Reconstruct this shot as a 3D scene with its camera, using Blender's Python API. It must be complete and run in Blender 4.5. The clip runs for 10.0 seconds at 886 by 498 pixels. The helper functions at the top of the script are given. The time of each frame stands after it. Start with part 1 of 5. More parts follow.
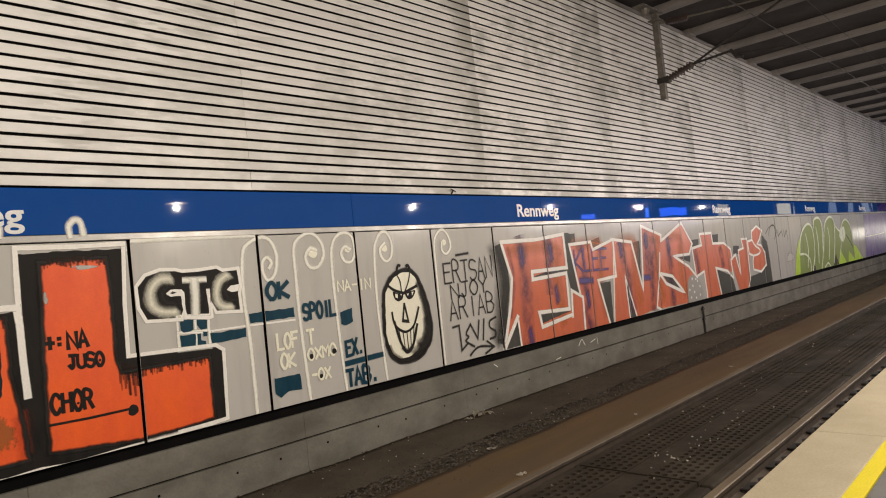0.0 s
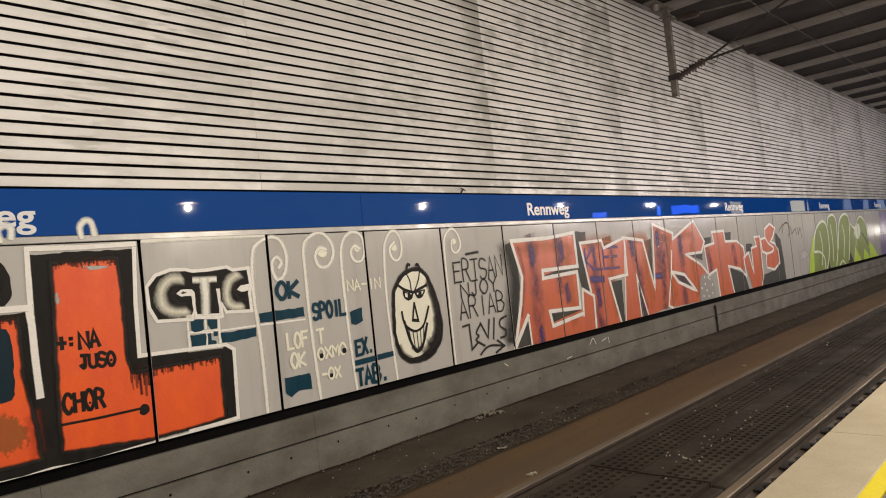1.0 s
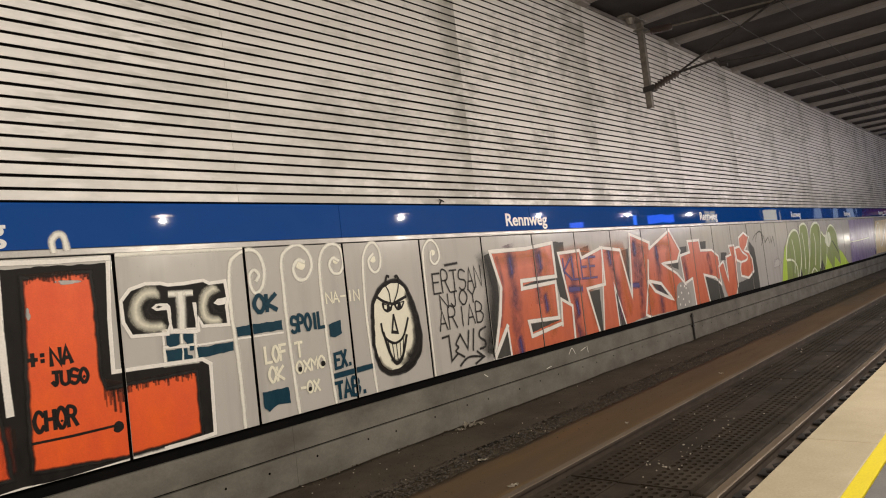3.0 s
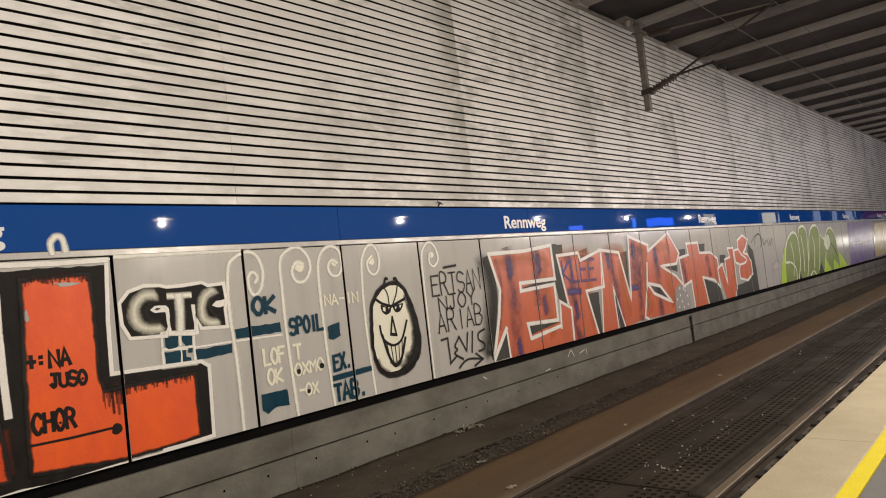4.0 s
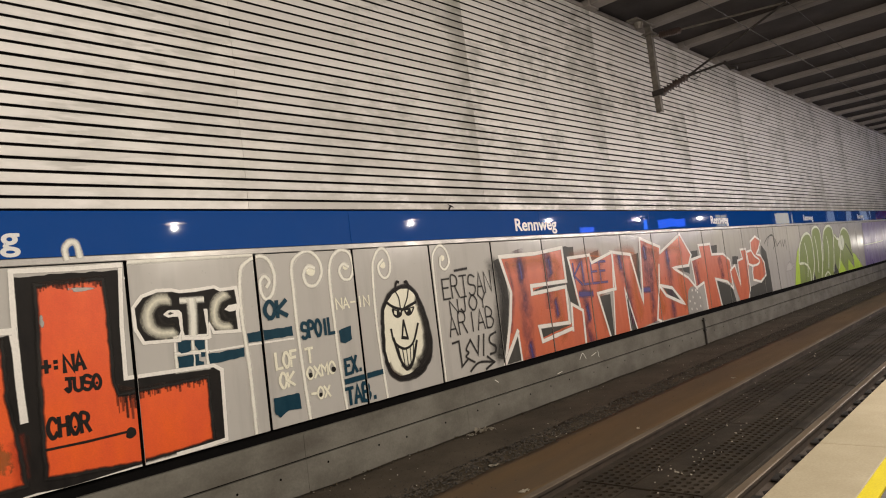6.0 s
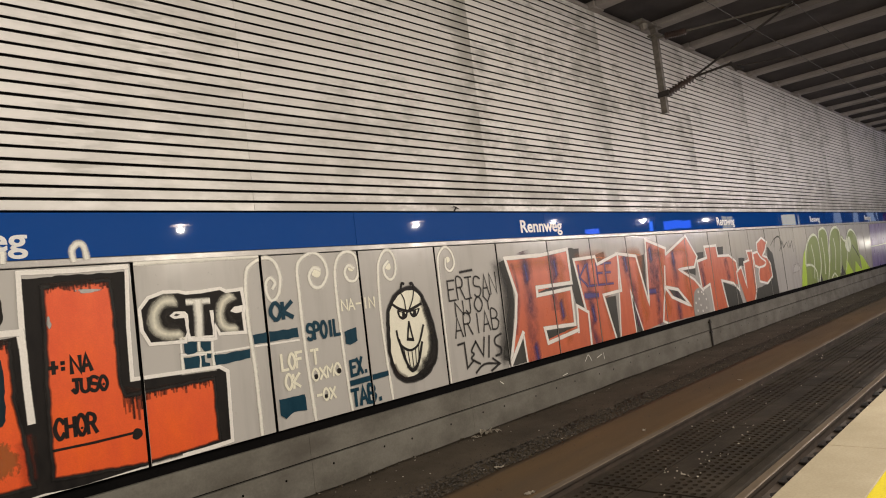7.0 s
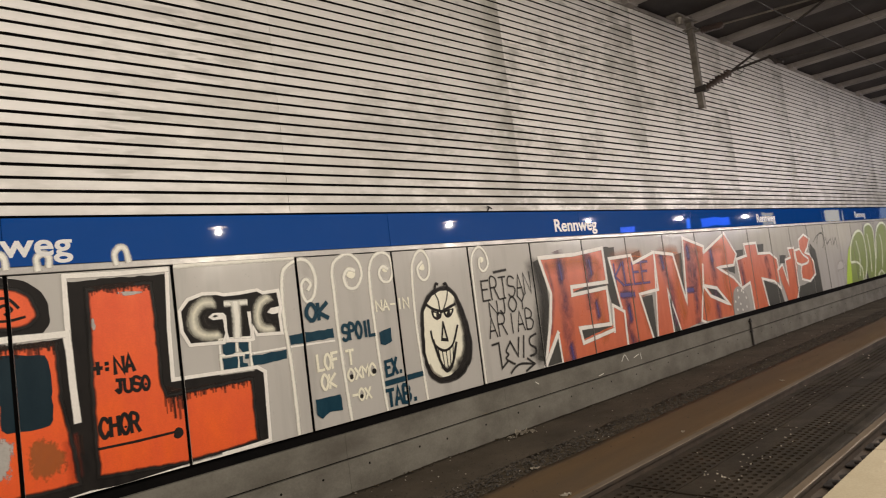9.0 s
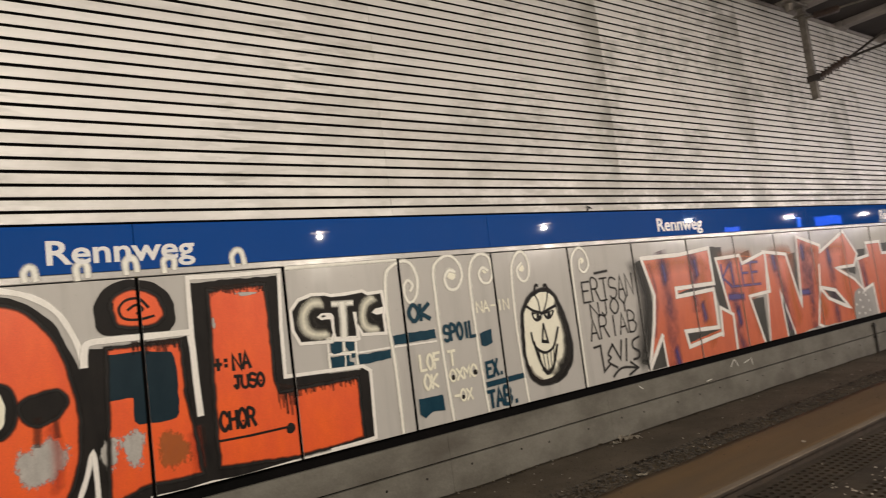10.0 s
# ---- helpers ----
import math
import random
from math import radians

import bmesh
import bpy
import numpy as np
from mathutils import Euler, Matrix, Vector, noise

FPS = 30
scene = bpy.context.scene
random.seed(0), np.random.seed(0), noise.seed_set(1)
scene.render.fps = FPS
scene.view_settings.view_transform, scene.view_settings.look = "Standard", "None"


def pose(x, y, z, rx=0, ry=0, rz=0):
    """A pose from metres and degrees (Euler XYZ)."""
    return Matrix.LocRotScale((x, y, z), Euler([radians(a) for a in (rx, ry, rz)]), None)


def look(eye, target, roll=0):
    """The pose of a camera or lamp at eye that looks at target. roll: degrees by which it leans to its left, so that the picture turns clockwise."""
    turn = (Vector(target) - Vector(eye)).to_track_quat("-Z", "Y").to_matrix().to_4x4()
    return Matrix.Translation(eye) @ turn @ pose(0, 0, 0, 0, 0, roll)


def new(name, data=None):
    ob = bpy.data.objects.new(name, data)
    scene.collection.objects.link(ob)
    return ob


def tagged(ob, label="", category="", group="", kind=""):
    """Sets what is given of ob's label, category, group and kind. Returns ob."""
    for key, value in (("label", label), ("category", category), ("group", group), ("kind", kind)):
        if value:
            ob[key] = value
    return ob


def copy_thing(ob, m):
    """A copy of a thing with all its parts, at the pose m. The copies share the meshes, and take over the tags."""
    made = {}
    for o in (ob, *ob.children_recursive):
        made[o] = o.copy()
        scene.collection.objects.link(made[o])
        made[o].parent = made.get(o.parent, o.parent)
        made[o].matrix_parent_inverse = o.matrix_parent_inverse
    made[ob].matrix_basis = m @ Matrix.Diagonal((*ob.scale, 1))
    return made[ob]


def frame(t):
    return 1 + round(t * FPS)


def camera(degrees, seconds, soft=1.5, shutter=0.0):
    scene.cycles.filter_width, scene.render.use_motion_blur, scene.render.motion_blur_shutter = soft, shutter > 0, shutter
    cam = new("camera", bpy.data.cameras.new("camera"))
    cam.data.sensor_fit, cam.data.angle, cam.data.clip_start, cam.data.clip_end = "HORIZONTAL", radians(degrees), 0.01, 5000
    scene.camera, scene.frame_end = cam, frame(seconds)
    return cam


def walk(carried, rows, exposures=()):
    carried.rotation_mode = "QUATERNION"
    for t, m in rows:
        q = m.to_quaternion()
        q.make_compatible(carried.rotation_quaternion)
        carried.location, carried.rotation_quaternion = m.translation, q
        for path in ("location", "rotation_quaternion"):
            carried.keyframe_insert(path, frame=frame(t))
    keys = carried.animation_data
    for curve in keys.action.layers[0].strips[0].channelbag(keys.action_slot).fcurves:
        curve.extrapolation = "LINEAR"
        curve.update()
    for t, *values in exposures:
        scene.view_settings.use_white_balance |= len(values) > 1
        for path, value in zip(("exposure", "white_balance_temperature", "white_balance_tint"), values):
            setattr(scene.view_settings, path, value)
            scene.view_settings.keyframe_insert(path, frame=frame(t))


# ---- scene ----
cam = camera(67.1, 10.0, soft=1.05, shutter=0.4)

PATH = [
    (0, (-1.163, -6.155, 1.830), (0.2998, -4.7923, 1.8951), -5.93),
    (0.5, (-1.137, -6.151, 1.828), (0.3083, -4.7702, 1.8905), -6.10),
    (1, (-1.138, -6.155, 1.832), (0.3017, -4.7683, 1.8970), -6.10),
    (1.5, (-1.138, -6.156, 1.817), (0.3086, -4.7768, 1.8935), -6.34),
    (2, (-1.139, -6.152, 1.832), (0.3238, -4.7909, 1.9150), -6.52),
    (2.5, (-1.138, -6.138, 1.846), (0.3429, -4.7968, 1.9289), -6.61),
    (4, (-1.137, -6.157, 1.819), (0.3500, -4.8226, 1.9196), -6.70),
    (4.5, (-1.138, -6.153, 1.832), (0.3438, -4.8134, 1.9332), -6.87),
    (5, (-1.132, -6.155, 1.840), (0.3466, -4.8117, 1.9414), -6.77),
    (5.5, (-1.135, -6.155, 1.837), (0.3383, -4.8065, 1.9422), -6.85),
    (7, (-1.141, -6.153, 1.831), (0.3145, -4.7863, 1.9486), -6.92),
    (7.5, (-1.137, -6.127, 1.833), (0.3249, -4.7668, 1.9523), -7.03),
    (8, (-1.141, -6.155, 1.834), (0.3130, -4.7868, 1.9549), -7.22),
    (8.5, (-1.140, -6.152, 1.828), (0.2900, -4.7597, 1.9524), -7.65),
    (9, (-1.139, -6.153, 1.841), (0.2457, -4.7159, 1.9693), -7.22),
    (9.5, (-1.193, -6.154, 1.832), (0.1116, -4.6448, 1.9783), -7.17),
    (10, (-1.224, -6.077, 1.822), (-0.045, -4.472, 1.996), -7.2),
]
walk(cam, [(t, look(eye, target, roll)) for t, eye, target, roll in PATH], [(0, 0.28), (10, 0.28)])

# ---- world and lights ----
world = bpy.data.worlds.new("world")
scene.world = world
world.use_nodes = True
world.node_tree.nodes["Background"].inputs[0].default_value = (0.02, 0.02, 0.025, 1)
world.node_tree.nodes["Background"].inputs[1].default_value = 0.1

W = 1.30            # width of one wall panel
ZT = 2.392          # top of the wall panels
ZB = 0.583          # bottom of the wall panels
X0, X1 = -13.0, 78.0
LAMP_Y, LAMP_Z, LAMP_STEP, LAMP_FIRST = -6.85, 3.62, 6.62, 5.05
LAMP_POWER = {0: 1.0, 1: 1.22, 2: 1.50, 3: 1.65, 4: 1.40}     # brighter towards the middle of the platform


def lamp(name, x, y, z, power, colour, radius):
    data = bpy.data.lights.new(name, "POINT")
    data.energy, data.color, data.shadow_soft_size = power, colour, radius
    ob = new(name, data)
    ob.matrix_world = pose(x, y, z)
    return ob


LAMP_XS = [LAMP_FIRST + LAMP_STEP * k for k in range(-2, 5)]
for k, x in enumerate(LAMP_XS):
    lamp("platform_light_glow", x, LAMP_Y, LAMP_Z, 345 * LAMP_POWER.get(k - 1, 1.0), (1.0, 0.89, 0.75) if x < 8 else (1.0, 0.875, 0.78) if x < 18 else (1.0, 0.90, 0.86), 0.030)


# unseen strip lights added under the ceiling to brighten the wall
ADDED_STRIPS = [(-6.0, -9.6, 120), (-1.0, -9.6, 185), (4.0, -9.6, 90), (24.0, -9.6, 45), (33.0, -9.6, 70), (42.0, -9.6, 90), (52.0, -9.6, 90)]
STRIP_Z = 6.35
for x, y, watts in ADDED_STRIPS:
    data = bpy.data.lights.new("added_strip_glow", "AREA")
    data.shape, data.size, data.size_y, data.energy, data.color = "RECTANGLE", 1.5, 0.16, watts, (1.0, 0.905, 0.80) if x < 8 else (1.0, 0.885, 0.83) if x < 20 else (0.97, 0.92, 0.95)
    new("added_strip_glow", data).matrix_world = look((x, y, STRIP_Z), (x, y + 3.0, STRIP_Z - 1.6))


# ---- materials ----
def material(name):
    m = bpy.data.materials.new(name)
    m.use_nodes = True
    nt = m.node_tree
    b = nt.nodes["Principled BSDF"]
    return m, nt, b


def node(nt, kind, **sets):
    n = nt.nodes.new(kind)
    for k, v in sets.items():
        n.inputs[k].default_value = v
    return n


def place(nt, scale=(1, 1, 1)):
    """World position, scaled."""
    g = nt.nodes.new("ShaderNodeNewGeometry")
    mp = nt.nodes.new("ShaderNodeMapping")
    mp.inputs["Scale"].default_value = scale
    nt.links.new(g.outputs["Position"], mp.inputs["Vector"])
    return mp.outputs["Vector"]


def noise_of(nt, scale, detail=4.0, rough=0.55, stretch=(1, 1, 1)):
    n = node(nt, "ShaderNodeTexNoise", Scale=scale, Detail=detail, Roughness=rough)
    nt.links.new(place(nt, stretch), n.inputs["Vector"])
    return n.outputs["Fac"]


def ramp(nt, fac, stops):
    r = nt.nodes.new("ShaderNodeValToRGB")
    els = r.color_ramp.elements
    while len(els) < len(stops):
        els.new(0.5)
    for e, (p, c) in zip(els, stops):
        e.position = p
        e.color = (*c, 1) if len(c) == 3 else c
    nt.links.new(fac, r.inputs["Fac"])
    return r.outputs["Color"]


def grey(v):
    return (v, v, v)


def mix(nt, fac, a, b, how="MIX"):
    n = nt.nodes.new("ShaderNodeMix")
    n.data_type, n.blend_type = "RGBA", how
    for sock, v in ((n.inputs["Factor"], fac), (n.inputs["A"], a), (n.inputs["B"], b)):
        if isinstance(v, (int, float)):
            sock.default_value = v
        elif isinstance(v, tuple):
            sock.default_value = (*v, 1)
        else:
            nt.links.new(v, sock)
    return n.outputs["Result"]


def bump(nt, b, height, strength=0.3, distance=0.01):
    n = node(nt, "ShaderNodeBump", Strength=strength, Distance=distance)
    nt.links.new(height, n.inputs["Height"])
    nt.links.new(n.outputs["Normal"], b.inputs["Normal"])


def surface(name, base, second, scale=3.0, fine=60.0, rough=0.6, metal=0.0, rel=0.3, dist=0.004, stretch=(1, 1, 1),
            lo=0.35, hi=0.7, coat=0.0, dirt=None, dirt_amount=0.5):
    """A base colour with broad patches of a second one, fine grain, uneven gloss and relief."""
    m, nt, b = material(name)
    broad = noise_of(nt, scale, 5.0, 0.6, stretch)
    grain = noise_of(nt, fine, 3.0, 0.6)
    c = mix(nt, ramp(nt, broad, [(lo, grey(0)), (hi, grey(1))]), base, second)
    c = mix(nt, 0.35, c, ramp(nt, grain, [(0.25, grey(0.45)), (0.75, grey(1.0))]), "MULTIPLY")
    if dirt:
        d = noise_of(nt, scale * 0.35, 6.0, 0.7, stretch)
        c = mix(nt, ramp(nt, d, [(0.5, grey(0)), (0.75, grey(dirt_amount))]), c, dirt)
    nt.links.new(c, b.inputs["Base Color"])
    r = ramp(nt, broad, [(0.3, grey(max(0.02, rough - 0.08))), (0.8, grey(min(1, rough + 0.12)))])
    nt.links.new(r, b.inputs["Roughness"])
    b.inputs["Metallic"].default_value = metal
    b.inputs["Coat Weight"].default_value = coat
    bump(nt, b, grain, rel, dist)
    return m


def slat_material():
    m, nt, b = material("slat_enamel")
    info = nt.nodes.new("ShaderNodeObjectInfo")
    isl = nt.nodes.new("ShaderNodeNewGeometry")
    tone = ramp(nt, info.outputs["Random"], [(0.0, (0.67, 0.637, 0.59)), (0.5, (0.72, 0.687, 0.64)), (1.0, (0.76, 0.73, 0.685))])
    tone = mix(nt, 0.25, tone, ramp(nt, isl.outputs["Random Per Island"], [(0, grey(0.55)), (1, grey(0.75))]))
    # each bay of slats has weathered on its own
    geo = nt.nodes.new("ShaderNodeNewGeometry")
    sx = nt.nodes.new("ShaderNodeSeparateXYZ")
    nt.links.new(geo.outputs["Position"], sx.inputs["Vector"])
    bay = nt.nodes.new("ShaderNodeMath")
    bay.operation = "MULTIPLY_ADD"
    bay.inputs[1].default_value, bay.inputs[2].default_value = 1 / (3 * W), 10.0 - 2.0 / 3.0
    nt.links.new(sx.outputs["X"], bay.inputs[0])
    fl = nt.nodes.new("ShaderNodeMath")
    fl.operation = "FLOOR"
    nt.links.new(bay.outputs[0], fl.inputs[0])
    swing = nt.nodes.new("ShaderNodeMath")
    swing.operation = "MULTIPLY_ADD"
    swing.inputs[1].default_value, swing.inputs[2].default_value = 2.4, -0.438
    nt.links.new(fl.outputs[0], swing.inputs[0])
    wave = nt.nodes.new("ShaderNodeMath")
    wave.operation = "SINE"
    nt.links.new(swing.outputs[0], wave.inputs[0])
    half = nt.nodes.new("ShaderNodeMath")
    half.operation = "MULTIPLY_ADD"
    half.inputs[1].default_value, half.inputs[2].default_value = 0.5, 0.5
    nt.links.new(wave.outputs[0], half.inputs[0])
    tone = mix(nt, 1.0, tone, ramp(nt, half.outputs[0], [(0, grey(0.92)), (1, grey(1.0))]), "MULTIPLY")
    # where along its sheet: soot gathers towards the far end of each one, and less at the near bays
    along = nt.nodes.new("ShaderNodeMath")
    along.operation = "FRACT"
    nt.links.new(bay.outputs[0], along.inputs[0])
    end = ramp(nt, along.outputs[0], [(0.74, grey(0)), (0.97, grey(1))])
    far = nt.nodes.new("ShaderNodeMapRange")
    far.inputs["From Min"].default_value, far.inputs["From Max"].default_value = 1.5, 6.0
    far.inputs["To Min"].default_value, far.inputs["To Max"].default_value = 0.30, 1.0
    nt.links.new(sx.outputs["X"], far.inputs["Value"])
    # soot in broad clouds, and in short smears along each slat
    broad = noise_of(nt, 0.62, 6.0, 0.66, (0.9, 1, 1.1))
    smear = noise_of(nt, 1.0, 5.0, 0.62, (2.6, 1, 9.4))
    both = nt.nodes.new("ShaderNodeMath")
    both.operation = "MULTIPLY_ADD"
    both.inputs[1].default_value = 0.6
    nt.links.new(smear, both.inputs[0])
    nt.links.new(broad, both.inputs[2])
    soot = ramp(nt, both.outputs[0], [(0.82, grey(0)), (0.91, grey(0.45)), (1.0, grey(0.75))])
    soot = mix(nt, 1.0, soot, far.outputs["Result"], "MULTIPLY")
    # colour dimmed from x 8 to 20 to offset the stronger lamps
    lamp_offset = nt.nodes.new("ShaderNodeMapRange")
    lamp_offset.inputs["From Min"].default_value, lamp_offset.inputs["From Max"].default_value = 8.0, 20.0
    lamp_offset.inputs["To Min"].default_value, lamp_offset.inputs["To Max"].default_value = 0.0, 0.42
    nt.links.new(sx.outputs["X"], lamp_offset.inputs["Value"])
    tone = mix(nt, lamp_offset.outputs["Result"], tone, (0.40, 0.385, 0.36))
    c = mix(nt, soot, tone, (0.27, 0.265, 0.235))
    blot = noise_of(nt, 1.0, 4.0, 0.6, (1.3, 1, 2.2))
    blot = mix(nt, 1.0, ramp(nt, blot, [(0.40, grey(0)), (0.58, grey(0.8))]), end, "MULTIPLY")
    c = mix(nt, mix(nt, 1.0, blot, far.outputs["Result"], "MULTIPLY"), c, (0.28, 0.27, 0.235))
    # rubbed patches that end at the slat edges
    rub = noise_of(nt, 1.0, 3.0, 0.55, (1.9, 1, 9.35))
    where = noise_of(nt, 0.35, 4.0, 0.6, (1, 1, 0.8))
    rub = mix(nt, 1.0, ramp(nt, rub, [(0.50, grey(0)), (0.58, grey(0.68))]), ramp(nt, where, [(0.50, grey(0)), (0.62, grey(1))]), "MULTIPLY")
    c = mix(nt, rub, c, (0.33, 0.32, 0.285))
    # splashed dirt just above the ledge of the band
    low = nt.nodes.new("ShaderNodeMapRange")
    low.inputs["From Min"].default_value, low.inputs["From Max"].default_value = 2.9, 4.0
    low.inputs["To Min"].default_value, low.inputs["To Max"].default_value = 1.0, 0.0
    nt.links.new(sx.outputs["Z"], low.inputs["Value"])
    splash = ramp(nt, noise_of(nt, 1.0, 5.0, 0.62, (1.6, 1, 3.0)), [(0.40, grey(0)), (0.54, grey(0.85))])
    splash = mix(nt, 1.0, mix(nt, 1.0, splash, low.outputs["Result"], "MULTIPLY"), far.outputs["Result"], "MULTIPLY")
    c = mix(nt, splash, c, (0.33, 0.315, 0.28))
    moss = noise_of(nt, 0.9, 5.0, 0.65, (1, 1, 1.6))
    c = mix(nt, ramp(nt, moss, [(0.60, grey(0)), (0.78, grey(0.45))]), c, (0.36, 0.37, 0.27))
    chip = noise_of(nt, 7.0, 3.0, 0.7, (1, 1, 2.5))
    c = mix(nt, ramp(nt, chip, [(0.70, grey(0)), (0.76, grey(0.5))]), c, (0.78, 0.76, 0.72))
    nt.links.new(c, b.inputs["Base Color"])
    nt.links.new(ramp(nt, broad, [(0.3, grey(0.36)), (0.8, grey(0.6))]), b.inputs["Roughness"])
    b.inputs["Metallic"].default_value = 0.15
    bump(nt, b, noise_of(nt, 5.0, 2.0, 0.5, (1, 1, 2)), 0.12, 0.01)
    return m


def enamel(name, base, rough, wave, streak=(0.5, 0.48, 0.44), streak_amount=0.3, vary=0.0, dusty=0.12):
    """Glossy sheet metal that is not quite flat, with faint run marks and dust."""
    m, nt, b = material(name)
    run = noise_of(nt, 1.0, 5.0, 0.6, (5.0, 1, 0.5))
    c = mix(nt, ramp(nt, run, [(0.5, grey(0)), (0.8, grey(streak_amount))]), base, streak)
    spots = noise_of(nt, 22.0, 2.0, 0.6)
    c = mix(nt, ramp(nt, spots, [(0.70, grey(0)), (0.80, grey(0.35))]), c, tuple(v * 0.55 for v in base))
    if vary:
        info = nt.nodes.new("ShaderNodeObjectInfo")
        c = mix(nt, 1.0, c, ramp(nt, info.outputs["Random"], [(0, grey(1 - vary)), (1, grey(1))]), "MULTIPLY")
    nt.links.new(c, b.inputs["Base Color"])
    dust = noise_of(nt, 2.5, 5.0, 0.65)
    nt.links.new(ramp(nt, dust, [(0.3, grey(rough)), (0.8, grey(rough + dusty))]), b.inputs["Roughness"])
    bump(nt, b, noise_of(nt, wave, 1.0, 0.4, (1, 1, 0.6)), 0.10, 0.02)
    return m


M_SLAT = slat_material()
M_BLUE = enamel("blue_enamel", (0.004, 0.058, 0.27), 0.018, 1.6, (0.015, 0.065, 0.25), 0.2, 0.0, 0.008)
M_PANEL = enamel("grey_enamel", (0.505, 0.485, 0.452), 0.12, 1.2, (0.30, 0.285, 0.265), 0.45, 0.06)
M_TRIM = surface("pale_metal_trim", (0.56, 0.54, 0.51), (0.42, 0.40, 0.38), 4, 80, 0.35, 0.3, 0.1)
# near-black backing colours, standing in for shade inside joints and slat gaps
M_VOID = surface("black_void", (0.004, 0.004, 0.004), (0.008, 0.007, 0.007), 3, 40, 0.9)
M_GAP = surface("dark_gap_backing", (0.040, 0.030, 0.030), (0.024, 0.019, 0.019), 3, 40, 0.9)
M_VOID.node_tree.nodes["Principled BSDF"].inputs["Specular IOR Level"].default_value = 0.05
M_PLINTH = surface("plinth_concrete", (0.212, 0.200, 0.170), (0.138, 0.128, 0.106), 1.6, 45, 0.85, 0, 0.4, 0.006, (1, 1, 1.6), dirt=(0.07, 0.06, 0.05), dirt_amount=0.7)
M_WALKWAY = surface("sooty_asphalt", (0.104, 0.084, 0.061), (0.070, 0.056, 0.040), 1.5, 70, 0.9, 0, 0.7, 0.010, dirt=(0.03, 0.025, 0.02))
M_RUSTY = surface("rust_stained_board", (0.120, 0.074, 0.032), (0.090, 0.064, 0.039), 0.9, 55, 0.7, 0, 0.4, 0.006, (0.3, 2.2, 1), dirt=(0.15, 0.085, 0.040), dirt_amount=0.6)
M_GRAVEL = surface("dirty_ballast", (0.092, 0.070, 0.044), (0.032, 0.026, 0.017), 9, 60, 0.9, 0, 0.6, 0.006)
M_STONE, snt, sb = material("crushed_stone")
sg = snt.nodes.new("ShaderNodeNewGeometry")
snt.links.new(mix(snt, 0.4, ramp(snt, sg.outputs["Random Per Island"], [(0, (0.028, 0.022, 0.015)), (0.7, (0.078, 0.058, 0.038)), (1, (0.125, 0.097, 0.066))]),
                  ramp(snt, noise_of(snt, 40, 3), [(0.3, grey(0.02)), (0.7, grey(0.12))])), sb.inputs["Base Color"])
sb.inputs["Roughness"].default_value = 0.9
M_RUBBER = surface("black_rubber", (0.034, 0.026, 0.0165), (0.019, 0.0145, 0.0095), 2.2, 60, 0.72, 0, 0.4, 0.005, dirt=(0.075, 0.06, 0.045), dirt_amount=0.6)
M_RAILTOP = surface("worn_rail_steel", (0.165, 0.132, 0.098), (0.115, 0.09, 0.066), 4, 90, 0.82, 0.0, 0.1, 0.002, (0.3, 1, 1))
M_RAIL = surface("rusty_rail_steel", (0.072, 0.050, 0.034), (0.04, 0.03, 0.022), 5, 70, 0.75, 0.2, 0.4)
M_NEARTOP = surface("rusty_rail_head", (0.195, 0.148, 0.095), (0.125, 0.092, 0.06), 3, 80, 0.55, 0.3, 0.2, 0.003, (0.4, 1, 1))
M_EDGE = surface("platform_edge_concrete", (0.43, 0.366, 0.25), (0.355, 0.30, 0.196), 2.4, 90, 0.75, 0, 0.25, 0.003, dirt=(0.24, 0.18, 0.11), dirt_amount=0.7)
M_FACE = surface("platform_face_concrete", (0.22, 0.20, 0.17), (0.13, 0.115, 0.1), 2, 50, 0.9, 0, 0.4)
M_YELLOW = surface("yellow_line_paint", (0.78, 0.64, 0.006), (0.70, 0.56, 0.006), 4, 110, 0.55, 0, 0.25, 0.002)
M_PAVING = surface("dark_grey_paving", (0.15, 0.145, 0.14), (0.11, 0.105, 0.10), 2, 90, 0.8, 0, 0.4, 0.003)
M_SLAB = surface("dark_ceiling_slab", (0.070, 0.062, 0.061), (0.046, 0.041, 0.040), 0.8, 30, 0.9, 0, 0.3, 0.006)
M_BEAM = surface("sooty_painted_beam", (0.31, 0.28, 0.258), (0.20, 0.18, 0.165), 0.9, 40, 0.7, 0, 0.25, 0.004, (1, 0.5, 1), dirt=(0.07, 0.062, 0.058), dirt_amount=0.7)
M_GALV = surface("dull_galvanised_steel", (0.21, 0.19, 0.165), (0.12, 0.105, 0.09), 6, 70, 0.55, 0.5, 0.2)
M_DARKMETAL = surface("dark_iron", (0.045, 0.038, 0.034), (0.025, 0.022, 0.02), 8, 70, 0.6, 0.4, 0.3)
M_CERAMIC = surface("brown_glazed_ceramic", (0.055, 0.032, 0.024), (0.035, 0.022, 0.018), 6, 60, 0.6, 0, 0.1)
M_OPPOSITE = surface("grey_tiled_wall", (0.34, 0.33, 0.31), (0.26, 0.25, 0.235), 1.2, 50, 0.6, 0, 0.2)
M_PAPER = surface("dirty_paper", (0.62, 0.57, 0.48), (0.42, 0.36, 0.28), 14, 90, 0.9, 0, 0.3)
M_WHITE = surface("white_lettering", (0.82, 0.81, 0.79), (0.74, 0.73, 0.71), 5, 80, 0.35, 0, 0.1)


def glow_material(name, colour, strength):
    m, nt, b = material(name)
    b.inputs["Emission Color"].default_value = (*colour, 1)
    b.inputs["Emission Strength"].default_value = strength
    return m


